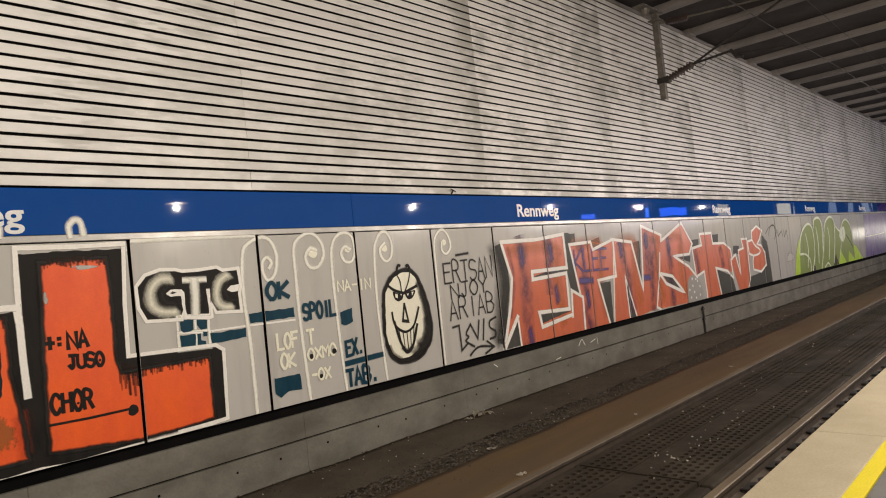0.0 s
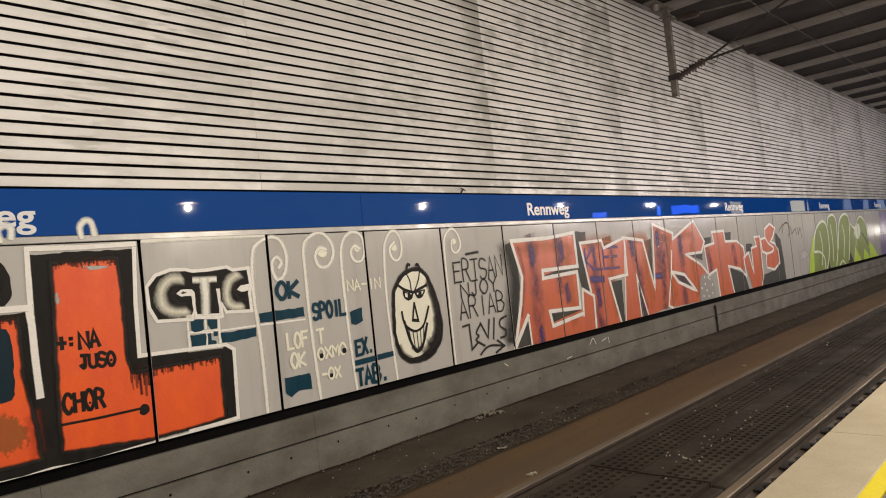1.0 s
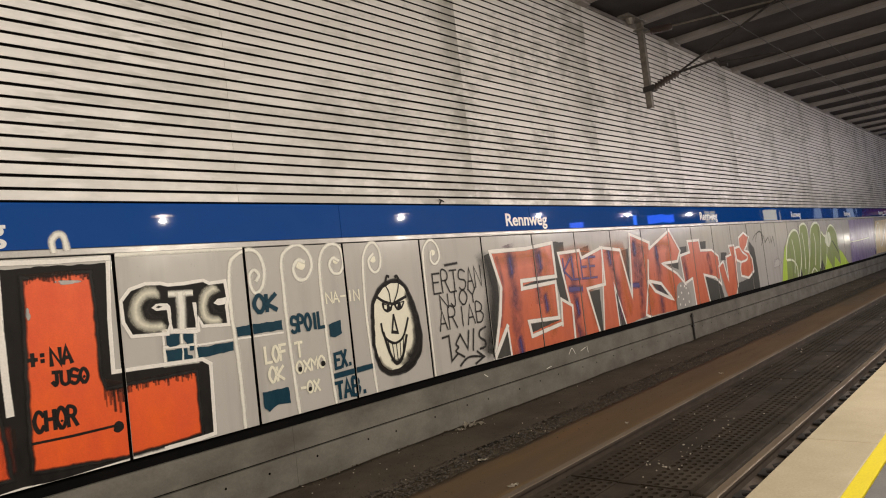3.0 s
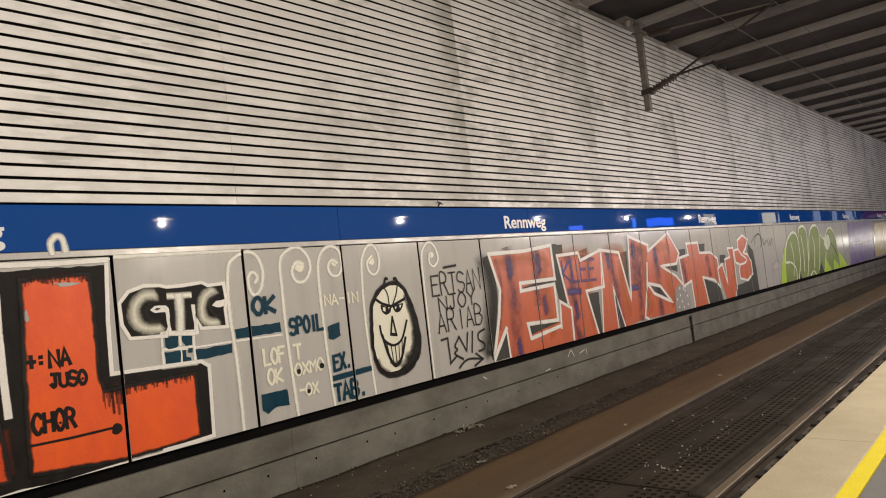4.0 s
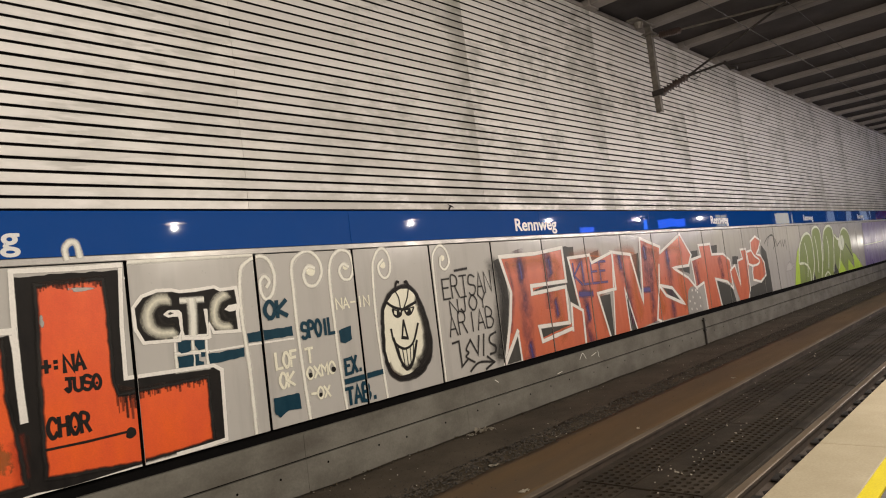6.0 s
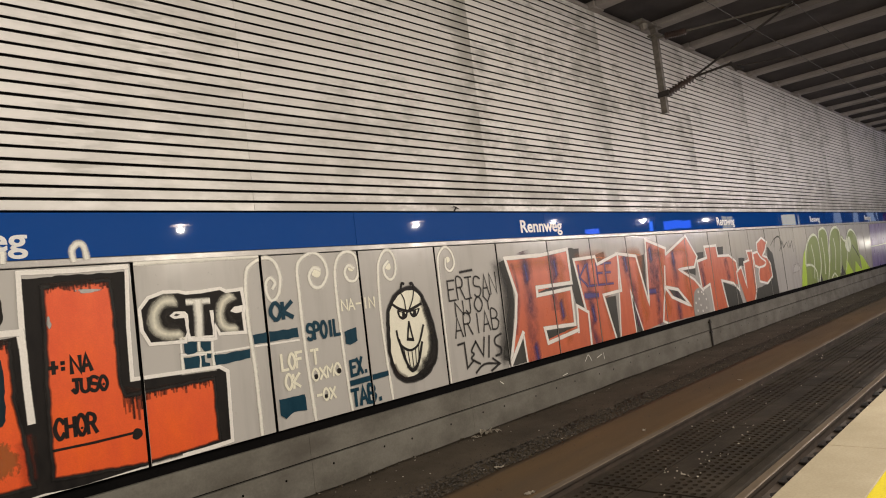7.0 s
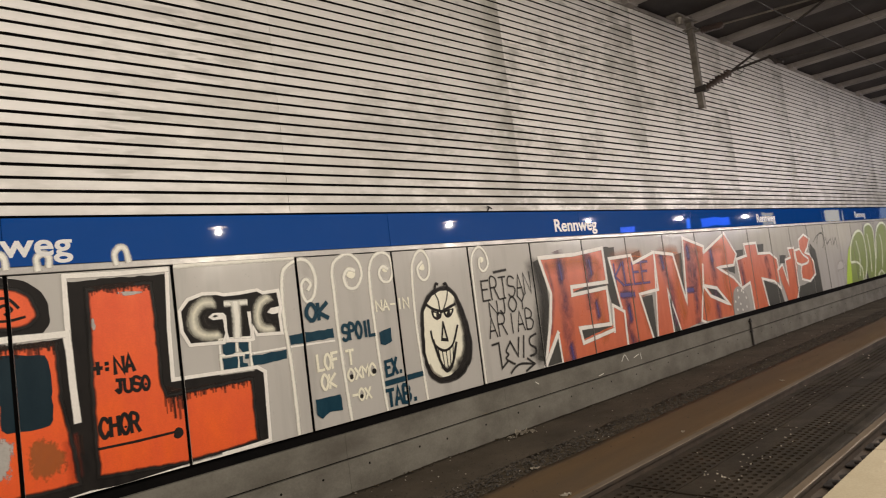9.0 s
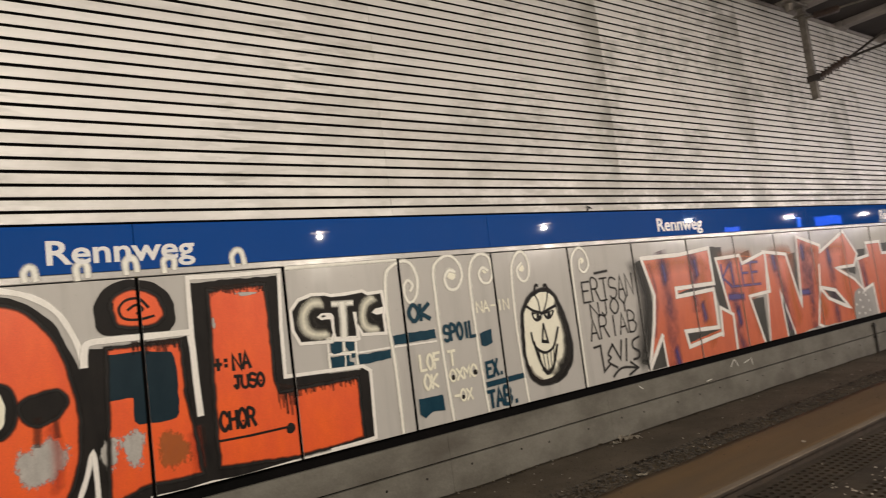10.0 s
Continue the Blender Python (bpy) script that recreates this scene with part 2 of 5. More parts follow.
for m in (M_WALKWAY, M_RUSTY, M_GRAVEL, M_RUBBER, M_PLINTH, M_SLAB, M_STONE, M_RAILTOP):
    m.node_tree.nodes["Principled BSDF"].inputs["Specular IOR Level"].default_value = 0.2


# ---- mesh helpers ----
def finish(name, bm, mat, smooth=False):
    me = bpy.data.meshes.new(name)
    bm.normal_update()
    bm.to_mesh(me)
    bm.free()
    for m in (mat if isinstance(mat, (list, tuple)) else [mat]):
        me.materials.append(m)
    if smooth:
        for p in me.polygons:
            p.use_smooth = True
    return me


def add_box(bm, lo, hi, bevel=0.0, index=0):
    g = bmesh.ops.create_cube(bm, size=1)
    c = [(a + b) / 2 for a, b in zip(lo, hi)]
    s = [b - a for a, b in zip(lo, hi)]
    for v in g["verts"]:
        v.co = Vector([v.co[i] * s[i] + c[i] for i in range(3)])
    faces = {f for v in g["verts"] for f in v.link_faces}
    for f in faces:
        f.material_index = index
    if bevel:
        edges = {e for v in g["verts"] for e in v.link_edges}
        bmesh.ops.bevel(bm, geom=list(edges), offset=bevel, segments=2, affect="EDGES", profile=0.5)
    return bm


def box_mesh(name, lo, hi, mat, bevel=0.0):
    return finish(name, add_box(bmesh.new(), lo, hi, bevel), mat)


def add_tube(bm, a, b, r, r2=None, seg=10):
    a, b = Vector(a), Vector(b)
    d = b - a
    turn = d.to_track_quat("Z", "Y").to_matrix().to_4x4()
    bmesh.ops.create_cone(bm, cap_ends=True, segments=seg, radius1=r, radius2=r if r2 is None else r2, depth=d.length,
                          matrix=Matrix.Translation((a + b) / 2) @ turn)
    return bm


def sweep(bm, profile, xa, xb, index_of=None):
    """A closed profile of (y, z) drawn out along x."""
    ra = [bm.verts.new((xa, y, z)) for y, z in profile]
    rb = [bm.verts.new((xb, y, z)) for y, z in profile]
    n = len(profile)
    for i in range(n):
        f = bm.faces.new((ra[i], ra[(i + 1) % n], rb[(i + 1) % n], rb[i]))
        if index_of:
            f.material_index = index_of(i)
    bm.faces.new(ra[::-1])
    bm.faces.new(rb)
    bmesh.ops.recalc_face_normals(bm, faces=bm.faces)
    return bm


def part(name, mesh, parent, label="", m=None):
    """One mesh object under a thing or part; a bare mesh datablock may be shared."""
    ob = new(name, mesh)
    ob.parent = parent
    if m is not None:
        ob.matrix_local = m
    if label:
        tagged(ob, label)
    return ob


def structure(name, mesh, label, category):
    return tagged(new(name, mesh), label, category, kind="structure")


def empty(name, m, label, category, group="", kind=""):
    ob = new(name)
    ob.matrix_world = m
    return tagged(ob, label, category, group, kind)


# ---- the shell of the station ----
structure("ground", box_mesh("ground", (X0 - 4, -15, -0.6), (X1 + 4, 0.6, -0.17), M_GRAVEL), "sooty dark track bed under the rails", "ground")
structure("wall_north", box_mesh("wall_north", (X0, 0.06, -0.3), (X1, 0.5, 7.6), M_VOID), "black hollow behind the track wall cladding", "wall")
structure("wall_south", box_mesh("wall_south", (X0, -13.4, 0.5), (X1, -13.0, 7.6), M_OPPOSITE), "plain grey wall behind the platform", "wall")
structure("wall_west", box_mesh("wall_west", (X0 - 0.4, -13.4, -0.3), (X0, 0.5, 7.6), M_OPPOSITE), "plain grey end wall", "wall")
structure("wall_east", box_mesh("wall_east", (X1, -13.4, -0.3), (X1 + 0.4, 0.5, 7.6), M_OPPOSITE), "plain grey end wall", "wall")
structure("ceiling", box_mesh("ceiling", (X0 - 0.4, -13.4, 6.90), (X1 + 0.4, 0.6, 7.6), M_SLAB), "dark concrete ceiling slab between the beams", "ceiling")

# shallow beams across the track, each with a pad where it meets the wall
def beam_mesh():
    bm = bmesh.new()
    add_box(bm, (-0.15, -13.0, 6.775), (0.15, -0.18, 6.90), 0.015)
    add_box(bm, (-0.18, -0.178, 6.755), (0.18, 0.06, 6.90), 0.02)
    return finish("ceiling_beam", bm, M_BEAM)


beam = beam_mesh()
for k in range(-13, 29):
    ob = structure("ceiling_beam", beam, "grey soot-stained ceiling beam across the track", "beam")
    ob["group"] = "ceiling beams"
    ob.location.x = 16.81 + 2.15 * k

# ---- wall cladding: slats, blue name band, panels, plinth ----
PITCH, SLAT_Z0, ROWS, SLAT_LEN = 0.1087, 2.866, 35, 3 * W


SLAT_H = 0.0832


def slat_profile(h):
    return [(-0.026, 0.001), (-0.029, 0.0), (-0.0315, 0.001), (-0.0325, 0.004), (-0.0330, h * 0.5), (-0.0325, h - 0.004), (-0.0315, h - 0.001), (-0.029, h), (-0.026, h - 0.001)]


cladding = structure("slat_cladding", box_mesh("slat_cladding", (X0, 0.045, 2.80), (X1, 0.056, 6.80), M_GAP),
                     "pale horizontal metal slats with sooty stains on the track wall", "wall cladding")
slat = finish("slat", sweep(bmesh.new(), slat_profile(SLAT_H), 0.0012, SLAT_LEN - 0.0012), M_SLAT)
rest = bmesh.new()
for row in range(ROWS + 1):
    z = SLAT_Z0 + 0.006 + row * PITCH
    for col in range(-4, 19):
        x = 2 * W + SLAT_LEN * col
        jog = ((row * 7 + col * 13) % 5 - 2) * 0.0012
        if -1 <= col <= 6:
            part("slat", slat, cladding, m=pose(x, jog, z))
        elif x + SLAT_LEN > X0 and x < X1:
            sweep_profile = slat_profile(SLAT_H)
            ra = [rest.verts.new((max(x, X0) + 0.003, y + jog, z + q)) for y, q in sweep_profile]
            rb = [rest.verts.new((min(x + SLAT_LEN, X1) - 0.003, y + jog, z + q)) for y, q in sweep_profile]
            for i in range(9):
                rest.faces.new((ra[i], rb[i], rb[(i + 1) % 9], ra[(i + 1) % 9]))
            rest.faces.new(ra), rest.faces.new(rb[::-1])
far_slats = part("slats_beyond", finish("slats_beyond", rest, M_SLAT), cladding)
tagged(far_slats, kind="stuff")
part("top_edge", box_mesh("top_edge", (X0, -0.045, 6.770), (X1, 0.03, 6.845), M_BEAM, 0.006), cladding)

# blue band, folded sheet in lengths of three panels
band = structure("name_band", box_mesh("name_band", (X0, 0.03, 2.43), (X1, 0.055, 2.852), M_VOID), "glossy blue enamel band carrying the station name", "sign band")
sheet = finish("band_sheet", add_box(bmesh.new(), (0.0015, -0.045, 2.462), (SLAT_LEN - 0.0015, 0.028, 2.852), 0.006), M_BLUE)
for col in range(-4, 19):
    part("band_sheet", sheet, band, m=pose(SLAT_LEN * col, 0, 0))
part("lower_trim", box_mesh("lower_trim", (X0, -0.038, 2.402), (X1, 0.028, 2.460), M_TRIM, 0.006), band, "pale metal strip below the blue band")


def words(name, text, size, mat, depth=0.002):
    cu = bpy.data.curves.new(name, "FONT")
    cu.body, cu.size, cu.extrude = text, size, depth
    cu.resolution_u = 4
    cu.offset = 0.0055      # bold strokes
    tmp = bpy.data.objects.new(name, cu)
    me = bpy.data.meshes.new_from_object(tmp)
    bpy.data.objects.remove(tmp)
    me.materials.append(mat)
    xs = [v.co.x for v in me.vertices]
    lo, hi = min(xs), max(xs)
    return me, lo, hi


name_mesh, name_lo, name_hi = words("station_name", "Rennweg", 0.27, M_WHITE)
NAME_LEN = 0.875 * W
for k in range(-2, 10):
    s = NAME_LEN / (name_hi - name_lo)
    at = Matrix.Translation((-0.645 + 7.79 * k, -0.0475, 2.542)) @ Matrix.Rotation(radians(90), 4, "X") @ Matrix.Diagonal((s, 1, 1, 1)) @ Matrix.Translation((-name_lo, 0, 0))
    part("station_name", name_mesh, band, "white station name lettering", at)

# grey panels hung over a black hollow
panelling = structure("panelling", box_mesh("panelling", (X0, 0.045, 0.44), (X1, 0.055, 2.42), M_VOID), "grey enamel wall panels with graffiti over dark joints", "wall panels")
panel = finish("panel", add_box(bmesh.new(), (0.0155, -0.03, ZB - 1.49), (W - 0.0155, -0.023, ZT - 1.49), 0.003), M_PANEL)
for k in range(-10, 60):
    if k * W > X0 and (k + 1) * W < X1:
        ob = part("panel", panel, panelling, m=Matrix.Translation((k * W, 0.001 * ((k * 5) % 3 - 1), 1.49)) @ pose(0, 0, 0, 0.03 * ((k * 7) % 5 - 2), 0, 0.03 * ((k * 11) % 5 - 2)))

# concrete plinth of two courses
plinth = structure("plinth", box_mesh("plinth", (X0, 0.02, -0.3), (X1, 0.055, 0.465), M_VOID), "stained grey concrete plinth below the panels", "plinth")
upper = finish("plinth_block", add_box(bmesh.new(), (0.001, -0.03, 0.208), (2 * W - 0.001, 0.018, 0.472), 0.003), M_PLINTH)
lower = finish("plinth_block", add_box(bmesh.new(), (0.001, -0.036, -0.25), (2 * W - 0.001, 0.018, 0.190), 0.003), M_PLINTH)
for k in range(-5, 30):
    part("plinth_block", upper, plinth, m=pose(2 * W * k + 0.366, 0, 0))
    part("plinth_block", lower, plinth, m=pose(2 * W * k + 0.368, 0, 0))

# small black discs, slightly proud of the lower course, drawn for the anchors
anchor_mesh = finish("anchor_hole", add_tube(bmesh.new(), (0, -0.0375, 0), (0, -0.030, 0), 0.013, seg=10), M_VOID)
for k in range(40):
    part("anchor_hole", anchor_mesh, plinth, m=pose(-1.6 + 0.61 * k + 0.09 * math.sin(k * 2.3), 0, 0.082 + 0.012 * math.sin(k * 1.7)))

# ---- track bed, from the wall to the platform ----
def strip(bm, ya, yb, z, xa, xb, nx, ny, rough, seed, thick=0.1, fall=0.0):
    """An uneven strip of ground with skirts down its long sides."""
    rows = []
    for j in range(ny + 1):
        y = ya + (yb - ya) * j / ny
        row = []
        for i in range(nx + 1):
            x = xa + (xb - xa) * i / nx
            d = noise.noise(Vector((x * 1.3, y * 2.1, seed))) * rough + noise.noise(Vector((x * 6.0, y * 6.0, seed + 9))) * rough * 0.35
            edge = noise.noise(Vector((x * 1.7, seed * 3.1, j))) * rough * 1.6 if j in (0, ny) else 0
            row.append(bm.verts.new((x, y + edge, z + d + fall * j / ny)))
        rows.append(row)
    for j in range(ny):
        for i in range(nx):
            bm.faces.new((rows[j][i], rows[j][i + 1], rows[j + 1][i + 1], rows[j + 1][i]))
    for row, flip in ((rows[0], False), (rows[-1], True)):
        low = [bm.verts.new((v.co.x, v.co.y, v.co.z - thick)) for v in row]
        for i in range(nx):
            q = (row[i], low[i], low[i + 1], row[i + 1])
            bm.faces.new(q[::-1] if flip else q)
    return bm


structure("walkway", finish("walkway", strip(bmesh.new(), -1.12, -0.02, -0.152, X0, 42, 500, 9, 0.014, 3.0, 0.09), M_WALKWAY, True), "sooty dark asphalt strip along the wall base", "walkway")
structure("walkway_beyond", box_mesh("walkway_beyond", (42, -1.12, -0.30), (X1, -0.02, -0.152), M_WALKWAY), "sooty dark asphalt strip along the wall base", "walkway")
boards = structure("rail_side_board", finish("rail_side_board", strip(bmesh.new(), -2.548, -1.63, -0.042, X0, 42, 400, 8, 0.008, 7.0, 0.12, -0.025), M_RUSTY, True), "brown rust-stained filling beside the rail", "track filling")
structure("rail_side_board_beyond", box_mesh("rail_side_board_beyond", (42, -2.548, -0.25), (X1, -1.63, -0.05), M_RUSTY), "brown rust-stained filling beside the rail", "track filling")


def stones(name, n, ya, yb, xa, xb, z, r0, r1, mat, seed):
    rng = random.Random(seed)
    verts, faces = [], []
    for _ in range(n):
        # denser towards the near end
        x = xa + (xb - xa) * rng.random() ** 1.7
        y = rng.uniform(ya, yb)
        r = rng.uniform(r0, r1)
        b = len(verts)
        turn = Euler((rng.random() * 6, rng.random() * 6, rng.random() * 6)).to_matrix()
        for p in ((1, 0, 0), (-1, 0, 0), (0, 1, 0), (0, -1, 0), (0, 0, 1), (0, 0, -1)):
            q = turn @ Vector([c * r * rng.uniform(0.6, 1.2) for c in p])
            verts.append((x + q.x, y + q.y, z + q.z * 0.7))
        for t in ((0, 2, 4), (2, 1, 4), (1, 3, 4), (3, 0, 4), (2, 0, 5), (1, 2, 5), (3, 1, 5), (0, 3, 5)):
            faces.append(tuple(b + i for i in t))
    me = bpy.data.meshes.new(name)
    me.from_pydata(verts, [], faces)
    me.materials.append(mat)
    return me


tagged(new("ballast", stones("ballast", 17000, -1.64, -1.02, -2, 30, -0.138, 0.006, 0.020, M_STONE, 5)), "dirty crushed stone between board and walkway", "ballast", kind="stuff")
tagged(new("stray_ballast", stones("stray_ballast", 1800, -1.12, -0.75, -2, 26, -0.146, 0.004, 0.014, M_STONE, 8)), "stray crushed stone on the walkway edge", "ballast", kind="stuff")
tagged(new("stones_on_board", stones("stones_on_board", 900, -2.50, -1.64, -2, 24, -0.056, 0.003, 0.010, M_STONE, 9)), "small stones on the filling beside the rail", "ballast", kind="stuff")
tagged(new("grit", stones("grit", 2200, -1.1, -0.06, -2, 32, -0.146, 0.004, 0.012, M_STONE, 6)), "loose grit on the walkway", "grit", kind="stuff")
structure("ballast_bed", finish("ballast_bed", strip(bmesh.new(), -1.66, -1.0, -0.150, X0, X1, 500, 3, 0.02, 4.0, 0.05), M_GRAVEL, True), "dirty crushed stone bed", "ballast")


def rail_profile(y):
    h = [(-0.0365, -0.010), (-0.030, -0.001), (0.030, -0.001), (0.0365, -0.010), (0.0355, -0.038), (0.010, -0.050), (0.008, -0.125), (0.065, -0.142), (0.072, -0.155),
         (-0.072, -0.155), (-0.065, -0.142), (-0.008, -0.125), (-0.010, -0.050), (-0.0355, -0.038)]
    return [(y + a, b) for a, b in h]


def fastener_mesh(side):
    """A base plate with a sprung clip, two nuts and a screw head."""
    bm = bmesh.new()
    add_box(bm, (-0.08, side * 0.09 - 0.09, -0.165), (0.08, side * 0.09 + 0.09, -0.148), 0.005)
    for x in (-0.045, 0.045):
        add_tube(bm, (x, side * 0.15, -0.15), (x, side * 0.15, -0.085), 0.013, seg=6)
        add_tube(bm, (x, side * 0.15, -0.118), (x, side * 0.15, -0.095), 0.026, seg=6)
    pts = [(-0.07, 0.075, -0.12), (-0.085, 0.13, -0.10), (-0.05, 0.18, -0.085), (0.0, 0.16, -0.075), (0.05, 0.18, -0.085), (0.085, 0.13, -0.10), (0.07, 0.075, -0.12)]
    for p, q in zip(pts, pts[1:]):
        add_tube(bm, (p[0], side * p[1], p[2]), (q[0], side * q[1], q[2]), 0.017, seg=8)
    return finish("fastener", bm, M_DARKMETAL)


RAIL_FAR, RAIL_NEAR = -2.602, -4.075
for y, top, side in ((RAIL_FAR, M_RAILTOP, 1), (RAIL_NEAR, M_NEARTOP, -1)):
    me = finish("rail", sweep(bmesh.new(), rail_profile(y), X0, X1, lambda i: 1 if i in (0, 1, 2) else 0), [M_RAIL, top])
    rail = structure("rail", me, "worn steel rail with a bright running surface", "rail")
    if side < 0:
        clip = fastener_mesh(side)
        for k in range(-28, 100):
            part("fastener", clip, rail, m=pose(4.25 + 0.607 * k, y - 0.02, 0.03) @ Matrix.Diagonal((1.15, 1.15, 0.9, 1)))

# rubber panels between the rails: two strips with rows of round holes and a plain one between
def plain_strip(ya, yb, zt):
    return finish("plain_strip", add_box(bmesh.new(), (0.012, ya, -0.16), (2.298, yb, zt), 0.006), M_RUBBER)


def edge_strip(ya, yb, zt):
    """Bevelled flank of a panel, beside the rail."""
    return finish("edge_strip", add_box(bmesh.new(), (0.012, ya, -0.16), (2.298, yb, zt), 0.018), M_RUBBER)


def holed_strip(ya, yb, y0, y1, zt=-0.006, L=2.31, g=0.012):
    bm = bmesh.new()
    xs = (g, L - g)

    def quad(*pts):
        bm.faces.new([bm.verts.new(p) for p in pts])

    def flat(x0, x1, a, b):
        quad((x0, a, zt), (x1, a, zt), (x1, b, zt), (x0, b, zt))

    flat(xs[0], xs[1], ya, y0)
    flat(xs[0], xs[1], y1, yb)
    ny, nx = 5, 24
    cx, cy = (xs[1] - xs[0]) / nx, (y1 - y0) / ny
    for j in range(ny):
        for i in range(nx):
            ox, oy = xs[0] + i * cx, y0 + j * cy
            mx, my = ox + cx * (0.36 if j % 2 else 0.64), oy + cy * 0.5
            ring, low = [], []
            for k in range(8):
                a = math.pi / 8 + k * math.pi / 4
                ring.append(bm.verts.new((mx + 0.032 * math.cos(a), my + 0.026 * math.sin(a), zt)))
                low.append(bm.verts.new((mx + 0.028 * math.cos(a), my + 0.022 * math.sin(a), zt - 0.10)))
            c = [bm.verts.new(p) for p in ((ox + cx, oy + cy, zt), (ox, oy + cy, zt), (ox, oy, zt), (ox + cx, oy, zt))]
            for q in range(4):
                a, b = ring[2 * q], ring[2 * q + 1]
                n = ring[(2 * q + 2) % 8]
                bm.faces.new((a, c[q], b))
                bm.faces.new((b, c[q], c[(q + 1) % 4], n))
            for k in range(8):
                bm.faces.new((ring[k], ring[(k + 1) % 8], low[(k + 1) % 8], low[k]))
    lo = -0.16
    quad((xs[0], ya, zt), (xs[0], ya, lo), (xs[1], ya, lo), (xs[1], ya, zt))
    quad((xs[0], yb, zt), (xs[1], yb, zt), (xs[1], yb, lo), (xs[0], yb, lo))
    quad((xs[0], ya, zt), (xs[0], yb, zt), (xs[0], yb, lo), (xs[0], ya, lo))
    quad((xs[1], ya, zt), (xs[1], ya, lo), (xs[1], yb, lo), (xs[1], yb, zt))
    bmesh.ops.remove_doubles(bm, verts=bm.verts, dist=0.0004)
    bmesh.ops.recalc_face_normals(bm, faces=bm.faces)
    return finish("holed_strip", bm, M_RUBBER)


STRIPS_OF_PANEL = [("holed_strip", holed_strip(-3.875, -3.462, -3.845, -3.47)), ("plain_strip", plain_strip(-3.458, -3.262, -0.010)), ("holed_strip", holed_strip(-3.258, -2.805, -3.25, -2.85)),
                   ("edge_strip", edge_strip(-2.801, -2.735, -0.026)), ("edge_strip", edge_strip(-3.985, -3.879, -0.030))]
first = empty("track_panel", pose(3.90, 0, 0), "dark perforated rubber panel laid between the rails", "track panel", "rubber track panels")
for n, me in STRIPS_OF_PANEL:
    part(n, me, first)
for k in range(-5, 31):
    if k:
        copy_thing(first, pose(3.90 + 2.31 * k, 0, 0.003 * ((k * 3) % 3 - 1)))

# ---- platform ----
EDGE = -5.085
PZ = 0.79
platform = structure("platform", box_mesh("platform", (X0, -13.0, -0.3), (X1, EDGE - 0.06, PZ - 0.08), M_FACE, 0.0), "concrete platform with pale edge and yellow line", "platform")
slab = finish("edge_slab", add_box(bmesh.new(), (0.002, EDGE - 0.325, PZ - 0.10), (1.998, EDGE, PZ), 0.005), M_EDGE)
line = finish("yellow_line", add_box(bmesh.new(), (0.0, EDGE - 0.397, PZ - 0.07), (2.0, EDGE - 0.327, PZ + 0.001), 0.0), M_YELLOW)
pave = finish("paving_slab", add_box(bmesh.new(), (0.002, EDGE - 0.997, PZ - 0.07), (0.598, EDGE - 0.400, PZ - 0.002), 0.003), M_PAVING)
for k in range(-6, 39):
    part("edge_slab", slab, platform, m=pose(2.0 * k + 0.7, 0, 0))
    part("yellow_line", line, platform, "yellow safety line", m=pose(2.0 * k + 0.7, 0, 0))
for k in range(-21, 129):
    part("paving_slab", pave, platform, m=pose(0.6 * k, 0, 0))
part("paving", box_mesh("paving", (X0, -13.0, PZ - 0.08), (X1, EDGE - 1.0, PZ - 0.003), M_PAVING), platform)


# ---- lamps over the platform ----
def platform_lamp(x):
    ob = empty("pendant_lamp", pose(x, LAMP_Y, LAMP_Z), "round pendant lamp hanging over the platform", "lamp", "platform lamps")
    part("housing", LAMP_SHADE_HOUSING, ob)
    part("stem", LAMP_STEM, ob)
    return ob


# wide unseen shade, added to keep light off the upper wall and ceiling
hb = bmesh.new()
bmesh.ops.create_cone(hb, cap_ends=True, segments=32, radius1=0.225, radius2=0.07, depth=0.10, matrix=Matrix.Translation((0, 0, 0.135)))
bmesh.ops.create_cone(hb, cap_ends=True, segments=24, radius1=0.07, radius2=0.045, depth=0.08, matrix=Matrix.Translation((0, 0, 0.225)))
LAMP_SHADE_HOUSING = finish("housing", hb, M_DARKMETAL)
LAMP_STEM = finish("stem", add_tube(bmesh.new(), (0, 0, 0.24), (0, 0, 6.90 - LAMP_Z), 0.018), M_GALV)
for x in LAMP_XS:
    platform_lamp(x)


# trays and rods made up to carry the added strip lights
for x, y, watts in ADDED_STRIPS:
    ob = empty("strip_light", pose(x, y, STRIP_Z), "added strip light under the ceiling, out of view", "lamp", "strip lights")
    tray = finish("tray", add_box(bmesh.new(), (-0.80, -0.12, 0.02), (0.80, 0.12, 0.10), 0.01), M_GALV)
    part("tray", tray, ob, m=look((0, 0, 0), (0, 3.0, -1.6)))
    for dx in (-0.5, 0.5):
        part("hanger_rod", finish("hanger_rod", add_tube(bmesh.new(), (dx, -0.03, 0.06), (dx, -0.03, 6.905 - STRIP_Z), 0.012), M_GALV), ob)


# ---- overhead line: hanger, arm, wires ----
def insulator(bm, a, b, r):
    a, b = Vector(a), Vector(b)
    n = 9
    for i in range(n):
        p = a + (b - a) * (i + 0.2) / n
        q = a + (b - a) * (i + 0.75) / n
        add_tube(bm, p, q, r, r * 0.55, 12)
    add_tube(bm, a, b, r * 0.5)
    return bm


hanger = empty("catenary_hanger", pose(12.0, -0.46, 6.6), "galvanised steel hanger with insulated arm for the overhead wire", "catenary support")


def local(y, z, x=0.0):
    return (x, y + 0.46, z - 6.6)


